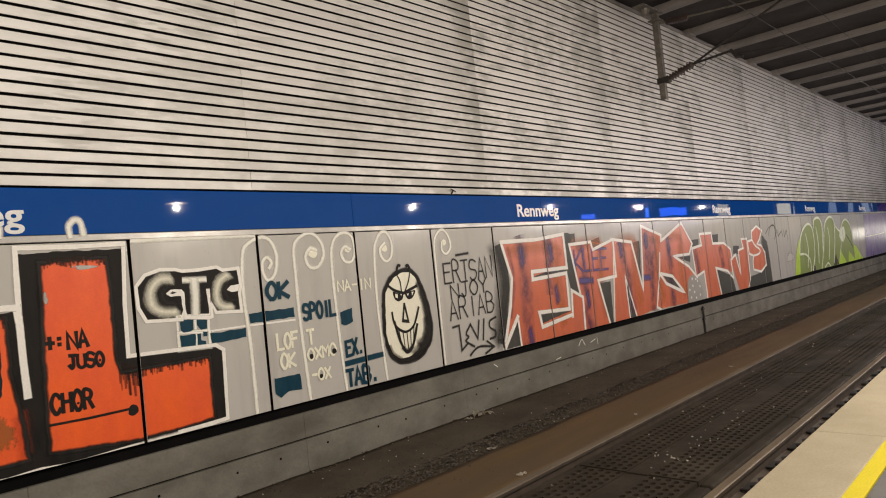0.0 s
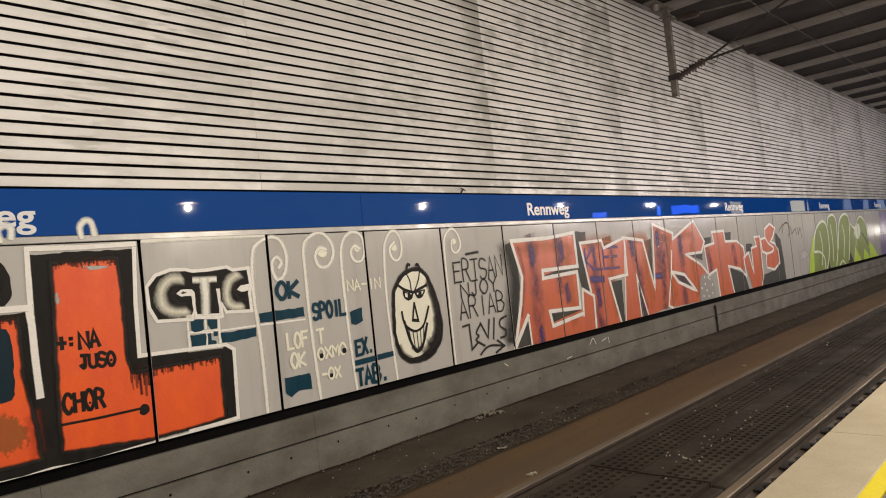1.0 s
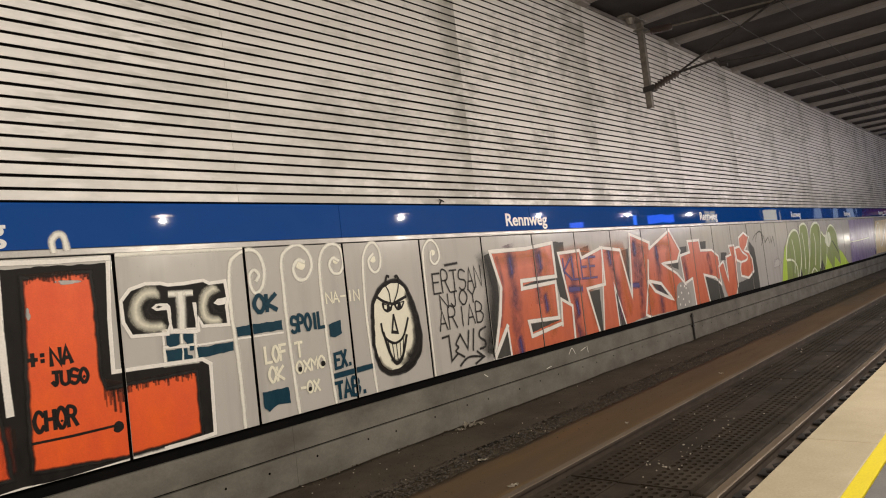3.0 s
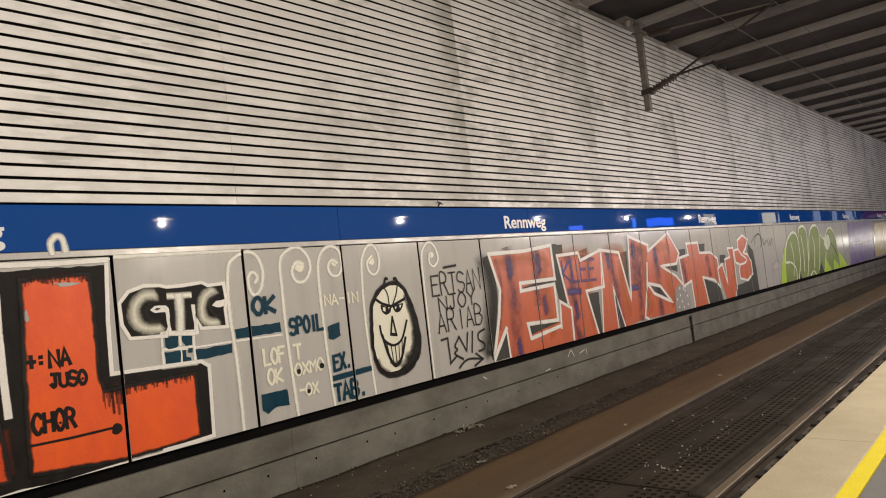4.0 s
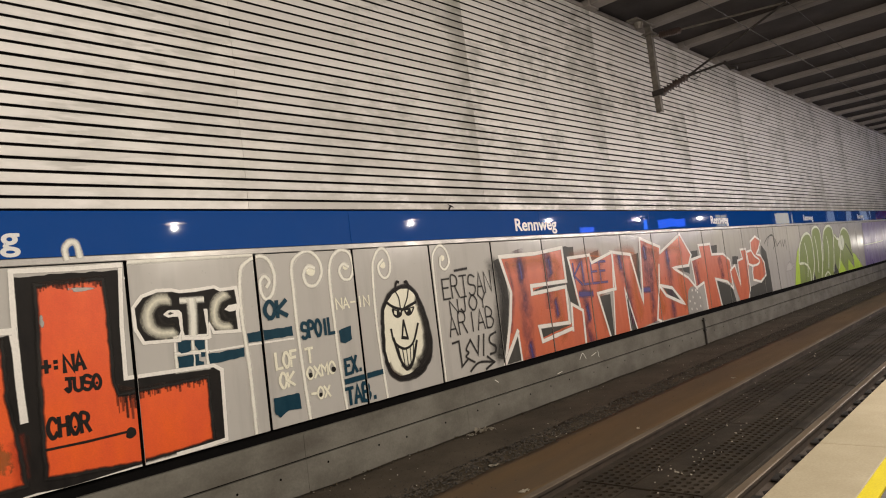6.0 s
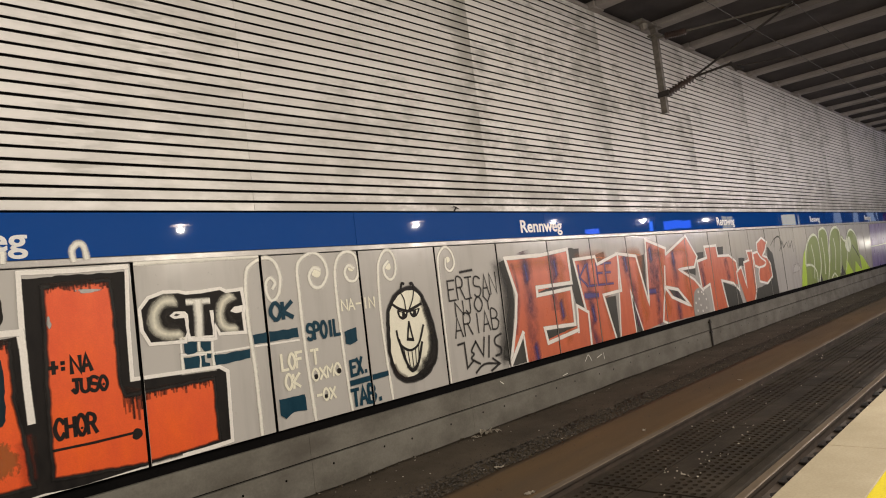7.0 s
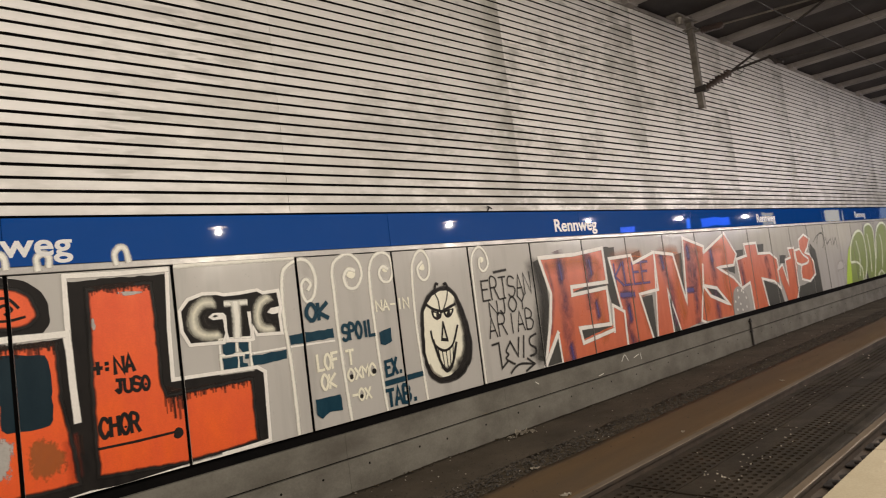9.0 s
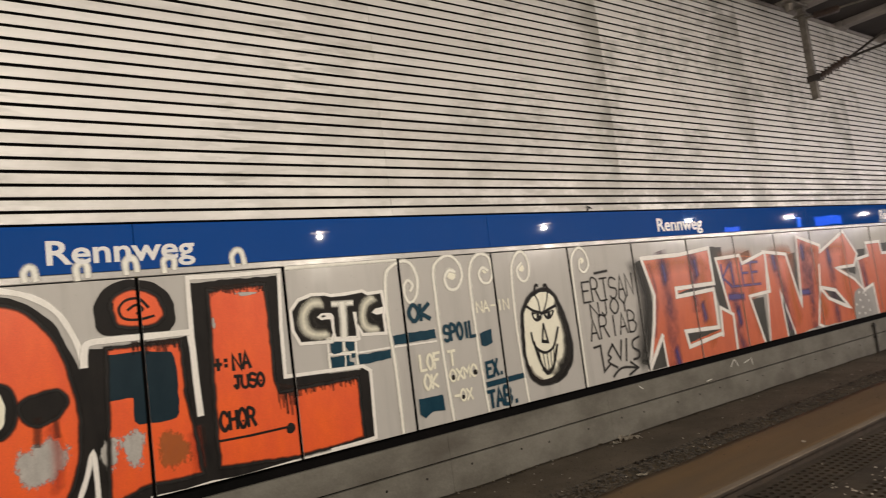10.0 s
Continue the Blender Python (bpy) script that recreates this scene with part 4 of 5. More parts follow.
fill(art, "letter", "black", 0, [(-0.344, 2.113), (-0.304, 2.268), (-0.202, 2.351), (-0.027, 2.384), (0.147, 2.332), (0.252, 2.217), (0.289, 2.045), (0.252, 1.942), (0.154, 1.891), (-0.064, 1.932), (-0.287, 1.947)], True)
fill(art, "letter_face", "orange", 1, [(-0.216, 2.167), (-0.188, 2.258), (-0.034, 2.305), (0.117, 2.253), (0.195, 2.101), (0.164, 2.009), (0.050, 1.975), (-0.124, 1.987), (-0.184, 2.026)], True, rim_colour="blackspray")
line(art, "scrawl", "black", 2, .02, [(0.072, 2.139), (0.002, 2.217), (-0.098, 2.211), (-0.154, 2.147), (-0.126, 2.066), (-0.011, 2.043), (0.110, 2.062)], True)
line(art, "scrawl", "black", 2, .02, [(-0.087, 2.131), (-0.024, 2.166), (0.027, 2.128), (-0.020, 2.095)], True)
line(art, "outline", "white", 3, .035, [(-0.548, 0.682), (-0.480, 0.857), (-0.425, 1.033), (-0.411, 0.840), (-0.410, 0.645)], True)
fill(art, "letter", "black", 0, [(0.431, 2.316), (1.249, 2.322), (1.235, 1.926), (1.213, 1.361), (2.025, 1.329), (2.115, 1.276), (2.090, 0.622), (1.410, 0.588), (0.482, 0.580), (0.240, 0.563), (-0.019, 0.580), (-0.001, 0.852), (0.335, 0.677), (0.418, 1.235), (0.422, 1.820)])
fill(art, "letter_face", "orange", 1, [(0.571, 2.241), (1.104, 2.260), (1.109, 1.938), (1.110, 1.348), (1.150, 1.243), (1.970, 1.244), (1.967, 0.645), (1.261, 0.620), (0.541, 0.687), (0.545, 1.212), (0.560, 1.620)], rim_colour="blackspray")
line(art, "outline", "white", 3, .04, [(0.417, 1.227), (0.409, 1.596), (0.404, 1.956), (0.410, 2.363), (0.843, 2.356), (1.253, 2.366)])
line(art, "outline", "white", 3, .035, [(1.253, 2.366), (1.221, 1.827), (1.214, 1.370), (1.642, 1.356), (2.038, 1.343), (2.117, 1.287), (2.096, 0.621), (1.934, 0.610), (1.359, 0.601), (1.258, 0.587), (0.695, 0.564), (0.462, 0.585), (0.241, 0.571), (-0.019, 0.580)])
lettering(art, "mark", "black", 2, .030, "+:", (0.565, 1.518), (0.720, 1.510), 0.108)
lettering(art, "mark", "black", 2, .030, "NA", (0.733, 1.508), (0.904, 1.511), 0.137)
lettering(art, "mark", "black", 2, .028, "JUSO", (0.724, 1.346), (1.014, 1.326), 0.109)
lettering(art, "mark", "black", 2, .030, "CHOR", (0.575, 1.001), (0.902, 0.991), 0.15)
line(art, "mark", "black", 2, .02, [(0.530, 0.916), (0.857, 0.907), (1.212, 0.910)])
dot(art, "mark", "black", 2, .09, (1.216, 0.898))
drips(art, "drip", "faintblack", 2, (0.591, 2.235), (1.090, 2.256), 44, 0.064, 1)
drips(art, "drip", "faintblack", 2, (1.150, 1.243), (1.958, 1.242), 60, 0.076, 2)
drips(art, "drip", "faintblack", 2, (1.126, 1.306), (1.278, 1.245), 16, 0.261, 3)
dot(art, "mark", "black", 2, .022, (0.972, 1.372))
dot(art, "mark", "black", 2, .022, (0.779, 1.045))

art = mural("graffiti_letters", "black and cream bubble letters with teal squares below", -0.034)
OUTER = [(1.328, 1.970), (1.416, 2.070), (1.559, 2.111), (1.699, 2.104), (1.768, 2.083), (1.926, 2.084), (2.122, 2.099), (2.184, 2.064), (2.354, 2.073), (2.368, 1.889), (2.345, 1.824),
         (2.351, 1.636), (2.075, 1.655), (2.040, 1.740), (2.030, 1.620), (1.994, 1.614), (1.766, 1.644), (1.760, 1.720), (1.727, 1.630), (1.397, 1.650), (1.335, 1.780)]
fill(art, "letter", "black", 0, OUTER)
line(art, "outline", "white", 2, .032, OUTER + OUTER[:1])
line(art, "letter_face", "creammist", 1, .098, [(1.655, 2.018), (1.560, 2.022), (1.480, 1.960), (1.452, 1.870), (1.475, 1.775), (1.555, 1.722), (1.690, 1.708)], True)
line(art, "letter_face", "haze", 1, .050, [(1.785, 1.995), (1.985, 1.988)])
line(art, "letter_face", "haze", 1, .075, [(1.880, 1.975), (1.883, 1.826), (1.868, 1.690)])
line(art, "letter_face", "creammist", 1, .090, [(2.240, 2.015), (2.150, 1.965), (2.102, 1.865), (2.110, 1.750), (2.175, 1.700), (2.255, 1.695)], True)
line(art, "letter_shade", "blackmist", 1.5, .090, [(1.620, 1.950), (1.560, 1.880), (1.600, 1.800), (1.690, 1.790)], True)
line(art, "letter_shade", "blackmist", 1.5, .060, [(1.945, 1.960), (1.950, 1.830), (1.945, 1.690)])
line(art, "letter_shade", "blackmist", 1.5, .075, [(2.215, 1.930), (2.185, 1.850), (2.235, 1.770), (2.320, 1.755)], True)
fill(art, "gap", "white", 2, [(1.592, 1.885), (1.640, 1.912), (1.747, 1.915), (1.775, 1.880), (1.772, 1.660), (1.750, 1.660), (1.738, 1.850), (1.640, 1.850)])
fill(art, "gap", "white", 2, [(1.996, 1.890), (2.030, 1.890), (2.032, 1.630), (2.005, 1.630)])
fill(art, "gap", "white", 2, [(2.205, 1.870), (2.250, 1.905), (2.360, 1.905), (2.355, 1.845), (2.250, 1.840)])
fill(art, "gap_face", "charcoal", 3, [(1.635, 1.880), (1.660, 1.893), (1.700, 1.880), (1.660, 1.868)])
fill(art, "square", "teal", 1, [(1.712, 1.623), (1.836, 1.621), (1.833, 1.520), (1.800, 1.508), (1.735, 1.510), (1.709, 1.530)])
fill(art, "square", "teal", 1, [(1.871, 1.617), (1.972, 1.607), (1.965, 1.510), (1.900, 1.505), (1.872, 1.560)])
fill(art, "square", "teal", 1, [(1.695, 1.487), (1.849, 1.477), (1.839, 1.364), (1.700, 1.372)])
fill(art, "square", "teal", 1, [(1.862, 1.470), (1.898, 1.474), (1.903, 1.405), (1.947, 1.395), (1.945, 1.351), (1.860, 1.360)])
fill(art, "square", "teal", 1, [(1.918, 1.486), (1.972, 1.482), (1.966, 1.440), (1.922, 1.442)])
line(art, "outline", "haze", 0, .034, [(1.690, 1.640), (1.990, 1.630), (1.985, 1.492), (1.680, 1.505), (1.680, 1.348), (1.985, 1.335), (1.990, 1.470)])
line(art, "outline", "haze", 0, .030, [(1.853, 1.630), (1.852, 1.350)])
fill(art, "bar", "teal", 1, [(1.998, 1.464), (2.378, 1.461), (2.375, 1.370), (1.999, 1.360)])
line(art, "outline", "white", 0, .02, [(1.682, 1.666), (1.997, 1.643), (1.981, 1.471), (1.679, 1.513)])
line(art, "outline", "white", 0, .02, [(1.682, 1.666), (1.675, 1.362), (1.991, 1.345)])
line(art, "outline", "white", 0, .02, [(1.982, 1.482), (2.380, 1.483)])
fill(art, "bar", "teal", 1, [(2.425, 1.603), (2.965, 1.605), (2.967, 1.502), (2.427, 1.500)])
line(art, "outline", "white", 1, .02, [(2.393, 1.482), (2.970, 1.472)])

art = mural("painted_curls", "cream spiral curls on tall stems sprayed on the panels", -0.034)
line(art, "curl", "haze", 0, .045, [(1.321, 2.389), (1.579, 2.394), (1.968, 2.395), (2.590, 2.400)], True)
line(art, "curl", "haze", 1, .04, [(2.421, 0.557), (2.418, 1.239), (2.389, 1.813), (2.419, 2.211), (2.503, 2.322), (2.655, 2.375), (2.764, 2.323), (2.816, 2.159), (2.775, 1.983), (2.692, 1.919), (2.640, 1.992), (2.638, 2.111), (2.698, 2.160), (2.747, 2.103), (2.714, 2.052)], True)
line(art, "curl", "haze", 1, .04, [(3.077, 0.576), (3.056, 0.955), (3.033, 1.506), (3.032, 1.994), (3.039, 2.238), (3.109, 2.345), (3.266, 2.402), (3.395, 2.315), (3.430, 2.154), (3.335, 2.021), (3.222, 2.029), (3.182, 2.138), (3.245, 2.228), (3.328, 2.211)], True)
dot(art, "curl", "cream", 2, .13, (3.278, 2.188))
line(art, "curl", "haze", 1, .04, [(3.577, 0.576), (3.548, 1.060), (3.532, 1.572), (3.532, 2.085), (3.572, 2.276), (3.657, 2.369), (3.768, 2.392), (3.861, 2.329), (3.881, 2.162), (3.825, 2.054), (3.724, 2.059), (3.679, 2.154), (3.739, 2.230), (3.810, 2.199)], True)
dot(art, "curl", "cream", 2, .09, (3.777, 2.201))
line(art, "curl", "haze", 1, .04, [(4.200, 0.564), (4.172, 1.028), (4.156, 1.572), (4.183, 2.112), (4.234, 2.281), (4.330, 2.380), (4.421, 2.364), (4.479, 2.236), (4.457, 2.083), (4.373, 2.019), (4.297, 2.072), (4.283, 2.175), (4.357, 2.242)], True)
dot(art, "curl", "cream", 2, .09, (4.350, 2.187))
line(art, "curl", "haze", 1, .04, [(5.230, 0.608), (5.229, 1.237), (5.232, 1.831), (5.246, 2.203), (5.320, 2.335), (5.427, 2.383), (5.526, 2.304), (5.560, 2.151), (5.465, 2.056), (5.384, 2.106), (5.390, 2.210)], True)
dot(art, "curl", "cream", 2, .08, (5.433, 2.209))

art = mural("painted_words", "teal and cream words sprayed on the panels", -0.034)
lettering(art, "word", "teal", 3, .045, "OK", (2.650, 1.722), (2.936, 1.728), 0.166)
lettering(art, "word", "teal", 3, .035, "SPOIL", (3.078, 1.457), (3.527, 1.464), 0.166)
lettering(art, "word", "teal", 3, .035, "EX.", (3.611, 0.973), (3.882, 0.987), 0.167)
lettering(art, "word", "teal", 3, .04, "TAB.", (3.576, 0.634), (4.072, 0.629), 0.184)
line(art, "word", "teal", 3, .06, [(3.601, 0.892), (4.147, 0.910)])
fill(art, "block", "teal", 3, [(3.586, 1.483), (3.755, 1.515), (3.752, 1.353), (3.647, 1.321), (3.585, 1.342)])
fill(art, "block", "teal", 3, [(2.646, 0.900), (2.967, 0.893), (2.977, 0.729), (2.814, 0.738), (2.710, 0.689), (2.654, 0.736)])
lettering(art, "word", "cream", 3, .032, "LOF", (2.719, 1.185), (2.989, 1.191), 0.16)
lettering(art, "word", "cream", 3, .032, "T", (3.091, 1.187), (3.204, 1.188), 0.154)
lettering(art, "word", "cream", 3, .032, "OK", (2.744, 0.981), (2.935, 0.989), 0.142)
lettering(art, "word", "cream", 3, .028, "OXMO", (3.085, 1.012), (3.480, 1.027), 0.118)
lettering(art, "word", "cream", 3, .028, "-OX", (3.110, 0.787), (3.378, 0.780), 0.112)
dot(art, "block", "black", 4, .055, (3.134, 1.052))
dot(art, "block", "black", 4, .06, (3.445, 1.063))
dot(art, "block", "black", 4, .05, (3.235, 0.819))
lettering(art, "word", "cream", 3, .024, "NA-IN", (3.575, 1.721), (4.085, 1.713), 0.113)

art = mural("painted_egg", "black and cream egg shape with angular lines sprayed on a panel", -0.034)
fill(art, "edge", "black", 0, [(4.240, 1.467), (4.262, 1.647), (4.390, 1.812), (4.548, 1.890), (4.745, 1.896), (4.874, 1.790), (4.958, 1.610), (5.025, 1.397), (5.050, 1.129), (4.998, 0.950), (4.855, 0.805), (4.636, 0.742), (4.416, 0.765), (4.278, 0.870), (4.222, 1.086), (4.215, 1.267)], True, rim_colour="blackspray", rim_width=0.03)
fill(art, "face", "cream", 1, [(4.278, 1.465), (4.302, 1.633), (4.415, 1.778), (4.556, 1.850), (4.730, 1.856), (4.837, 1.765), (4.905, 1.580), (4.960, 1.384), (4.990, 1.165), (4.945, 1.005), (4.800, 0.885), (4.582, 0.805), (4.412, 0.825), (4.318, 0.908), (4.262, 1.082), (4.258, 1.263)], True)
line(art, "shade", "blackmist", 2, .09, [(4.850, 1.730), (4.925, 1.551), (4.980, 1.354), (5.000, 1.136), (4.950, 0.975), (4.810, 0.860)], True)
line(art, "shade", "blackmist", 2, .15, [(4.970, 1.270), (4.975, 1.110), (4.920, 0.985), (4.800, 0.880), (4.700, 0.825)], True)
line(art, "shade", "blackmist", 2, .10, [(4.900, 1.620), (4.950, 1.380), (4.955, 1.150), (4.890, 0.990)], True)
line(art, "shade", "blackmist", 2, .14, [(4.960, 0.990), (4.860, 0.930), (4.790, 0.920)], True)
line(art, "shade", "faintblack", 2, .04, [(4.290, 0.980), (4.340, 0.880), (4.450, 0.810)], True)
line(art, "stroke", "black", 3, .034, [(4.356, 1.712), (4.455, 1.650), (4.580, 1.608)], True)
line(art, "stroke", "black", 3, .034, [(4.840, 1.675), (4.720, 1.640), (4.598, 1.604)], True)
fill(art, "stroke", "black", 3, [(4.425, 1.640), (4.440, 1.560), (4.500, 1.508), (4.570, 1.530), (4.590, 1.600), (4.500, 1.610)], True)
fill(art, "stroke", "black", 3, [(4.630, 1.605), (4.645, 1.540), (4.695, 1.512), (4.765, 1.550), (4.795, 1.630), (4.710, 1.615)], True)
fill(art, "stroke", "cream", 4, [(4.450, 1.612), (4.458, 1.572), (4.490, 1.545), (4.492, 1.600)])
fill(art, "stroke", "cream", 4, [(4.540, 1.595), (4.550, 1.565), (4.566, 1.590)])
fill(art, "stroke", "cream", 4, [(4.655, 1.598), (4.668, 1.562), (4.690, 1.595)])
fill(art, "stroke", "cream", 4, [(4.735, 1.608), (4.738, 1.560), (4.768, 1.612)])
line(art, "stroke", "black", 3, .026, [(4.592, 1.473), (4.538, 1.259), (4.634, 1.242), (4.592, 1.473)])
line(art, "stroke", "black", 3, .036, [(4.548, 1.262), (4.630, 1.245)])
line(art, "stroke", "black", 3, .030, [(4.372, 1.385), (4.395, 1.244), (4.488, 1.151), (4.596, 1.124), (4.723, 1.188), (4.835, 1.400)], True)
line(art, "stroke", "black", 3, .036, [(4.395, 1.270), (4.453, 1.052), (4.521, 0.905), (4.579, 0.873), (4.676, 0.950), (4.779, 1.190)], True)
line(art, "stroke", "blackspray", 3, .05, [(4.500, 0.930), (4.579, 0.880), (4.650, 0.920)], True)
for a, b in (((4.452, 1.175), (4.478, 1.000)), ((4.520, 1.135), (4.532, 0.935)), ((4.588, 1.125), (4.588, 0.915)), ((4.655, 1.150), (4.640, 0.950)), ((4.720, 1.190), (4.692, 1.000))):
    line(art, "stroke", "black", 3, .014, [a, b])
line(art, "stroke", "black", 3, .034, [(4.515, 1.885), (4.548, 1.955), (4.580, 1.950)], True)
line(art, "stroke", "black", 3, .034, [(4.752, 1.885), (4.722, 1.945), (4.690, 1.940)], True)
line(art, "stroke", "black", 3, .018, [(4.497, 1.860), (4.556, 1.757), (4.563, 1.616)], True)
line(art, "stroke", "black", 3, .018, [(4.741, 1.860), (4.700, 1.743), (4.629, 1.632)], True)

art = mural("scrawled_tag", "thin black scrawled handwriting sprayed on a panel", -0.034)
lettering(art, "line", "blackspray", 1, .030, "ERTSAN", (5.360, 1.655), (6.420, 1.680), 0.285)
lettering(art, "line", "blackspray", 1, .030, "NJOY", (5.460, 1.440), (6.260, 1.475), 0.195)
lettering(art, "line", "blackspray", 1, .030, "ARIAB", (5.400, 1.155), (6.380, 1.180), 0.275)
line(art, "line", "blackspray", 1, .030, [(5.440, 1.060), (5.568, 1.070), (5.577, 0.730), (5.700, 0.800)])
line(art, "line", "blackspray", 1, .030, [(5.800, 1.050), (5.697, 0.944), (5.740, 0.890), (5.680, 0.840), (5.840, 0.745)], True)
line(art, "line", "blackspray", 1, .030, [(5.800, 1.060), (5.930, 0.840), (5.990, 1.085)])
line(art, "line", "blackspray", 1, .030, [(6.100, 1.090), (6.045, 0.810)])
line(art, "line", "blackspray", 1, .030, [(6.370, 1.090), (6.230, 1.050), (6.220, 0.960), (6.330, 0.890), (6.310, 0.815), (6.200, 0.800)], True)
line(art, "line", "blackspray", 1, .034, [(5.652, 2.025), (5.902, 2.042)])
line(art, "line", "blackspray", 1, .030, [(5.743, 0.638), (5.860, 0.705), (5.995, 0.724), (6.262, 0.680)], True)
line(art, "line", "blackspray", 1, .030, [(6.124, 0.775), (6.262, 0.680), (6.070, 0.611)])

art = mural("graffiti_letters", "red block letters with white outline and dark shadow", -0.034)
line(art, "shadow", "charcoal", 0, .14, [(6.600, 2.080), (6.700, 1.625), (6.600, 1.165), (6.450, 0.741)], True)
line(art, "shadow", "softcharcoal", 0, .30, [(6.520, 2.080), (6.630, 1.625), (6.520, 1.165), (6.380, 0.700)], True)
fill(art, "shadow", "charcoal", 0, [(8.313, 2.255), (8.726, 2.232), (8.680, 1.671), (8.759, 1.187), (8.427, 1.295), (8.338, 1.694)])
fill(art, "shadow", "charcoal", 0, [(9.191, 2.089), (9.532, 2.147), (9.561, 1.914), (9.247, 1.908)])
fill(art, "shadow", "charcoal", 0, [(10.722, 1.984), (11.055, 2.025), (10.947, 1.190), (10.795, 1.526)])
fill(art, "shadow", "charcoal", 0, [(13.524, 1.940), (13.930, 1.950), (13.886, 1.799), (13.491, 1.717)])
fill(art, "shadow", "charcoal", 0, [(14.710, 2.026), (15.126, 2.026), (15.064, 1.827), (14.714, 1.815)])
fill(art, "shadow", "charcoal", 0, [(16.019, 1.703), (16.442, 1.684), (16.337, 1.490), (15.955, 1.510)])
fill(art, "shadow", "charcoal", 0, [(18.276, 1.909), (18.629, 1.710), (18.709, 1.145), (18.725, 0.535), (16.761, 0.574), (16.940, 0.848), (18.014, 0.915)])
fill(art, "letter", "red", 1, [(6.664, 2.156), (7.584, 2.153), (8.339, 2.216), (8.353, 1.693), (8.281, 1.003), (8.395, 0.962), (8.422, 1.267), (8.768, 1.139), (8.739, 0.569), (6.911, 0.585), (6.907, 1.032), (6.499, 0.591), (6.838, 1.585)])
fill(art, "counter", "charcoal", 2, [(7.405, 1.600), (7.834, 1.656), (8.347, 1.666), (8.328, 1.573), (7.443, 1.562)])
fill(art, "counter", "charcoal", 2, [(7.488, 0.996), (8.028, 0.986), (8.357, 0.948), (8.014, 0.914), (7.505, 0.845)])
fill(art, "counter", "charcoal", 2, [(6.889, 1.009), (6.911, 0.594), (6.526, 0.596)])
line(art, "outline", "white", 3, 0.058, [(6.499, 0.591), (6.744, 1.219), (6.841, 1.611), (6.665, 2.165), (7.588, 2.171), (8.359, 2.235), (8.366, 1.674), (7.373, 1.672), (7.366, 1.551), (8.330, 1.583), (8.314, 0.989), (7.448, 1.027), (7.495, 0.794), (8.396, 0.887)])
line(art, "outline", "white", 3, 0.052, [(8.389, 0.850), (8.442, 1.283), (8.768, 1.139), (8.735, 0.551)])
line(art, "outline", "white", 3, 0.065, [(6.500, 0.600), (6.892, 1.034)])
line(art, "outline", "white", 3, 0.039, [(6.892, 1.034), (6.911, 0.594)])
fill(art, "letter", "red", 1, [(8.511, 2.041), (9.204, 2.059), (9.251, 1.929), (10.004, 2.076), (10.023, 1.424), (9.365, 1.376), (9.566, 0.586), (9.037, 0.577), (8.739, 0.569), (8.750, 1.139), (8.638, 1.293)])
fill(art, "counter", "charcoal", 2, [(9.392, 1.323), (9.754, 1.333), (9.707, 0.578), (9.562, 0.576)])
line(art, "outline", "white", 3, 0.052, [(8.694, 1.211), (8.512, 2.049), (9.206, 2.069), (9.251, 1.929), (10.007, 2.087), (9.977, 1.407), (9.326, 1.379), (9.584, 0.574)])
fill(art, "letter", "red", 1, [(10.041, 2.054), (10.702, 1.996), (10.948, 1.103), (11.146, 2.299), (12.015, 2.092), (11.771, 1.346), (11.490, 0.638), (10.588, 0.571), (10.334, 1.379), (10.366, 0.577), (9.749, 0.583)])
fill(art, "counter", "charcoal", 2, [(10.330, 1.359), (10.591, 0.581), (10.366, 0.577)])
line(art, "outline", "white", 3, 0.039, [(10.002, 1.973), (9.747, 0.573)])
line(art, "outline", "white", 3, 0.058, [(9.943, 2.090), (10.705, 2.007), (10.984, 1.056), (11.173, 2.308), (12.018, 2.103), (11.985, 1.977)])
line(art, "outline", "white", 3, 0.039, [(10.345, 0.580), (10.315, 1.391), (10.613, 0.578)])
fill(art, "letter", "red", 1, [(11.985, 1.977), (13.038, 2.326), (13.503, 1.865), (13.347, 1.626), (12.543, 1.645), (13.212, 1.362), (13.530, 1.092), (13.058, 0.595), (11.485, 0.617), (11.746, 1.348)])
fill(art, "counter", "charcoal", 2, [(11.866, 1.317), (12.449, 1.190), (12.838, 0.858), (12.100, 1.102)])
fill(art, "counter", "charcoal", 2, [(12.754, 1.598), (13.373, 1.611), (13.328, 1.454)])
fill(art, "worn_patch", "greycoat", 2, [(13.10, 1.05), (13.25, 1.15), (13.50, 1.15), (13.72, 1.03), (13.82, 0.85), (13.76, 0.60), (13.05, 0.585), (13.03, 0.80)], True)
for x, z in ((13.331, 1.09), (13.524, 1.068), (13.700, 0.892), (13.320, 0.929), (13.143, 0.861), (13.381, 0.795), (13.669, 0.702), (13.185, 0.690), (13.60, 1.02), (13.45, 0.66)):
    dot(art, "mark", "white", 3, .055, (x, z))
line(art, "outline", "white", 3, 0.052, [(11.728, 0.578), (11.493, 0.661), (11.777, 1.369), (11.874, 1.740)])
line(art, "outline", "white", 3, 0.058, [(11.985, 1.977), (13.070, 2.337), (13.533, 1.865), (13.321, 1.639), (12.513, 1.635), (13.215, 1.374), (13.624, 1.097)])
line(art, "outline", "white", 3, 0.065, [(11.765, 1.324), (12.348, 1.222), (12.860, 0.832), (12.020, 1.097), (11.765, 1.324)])
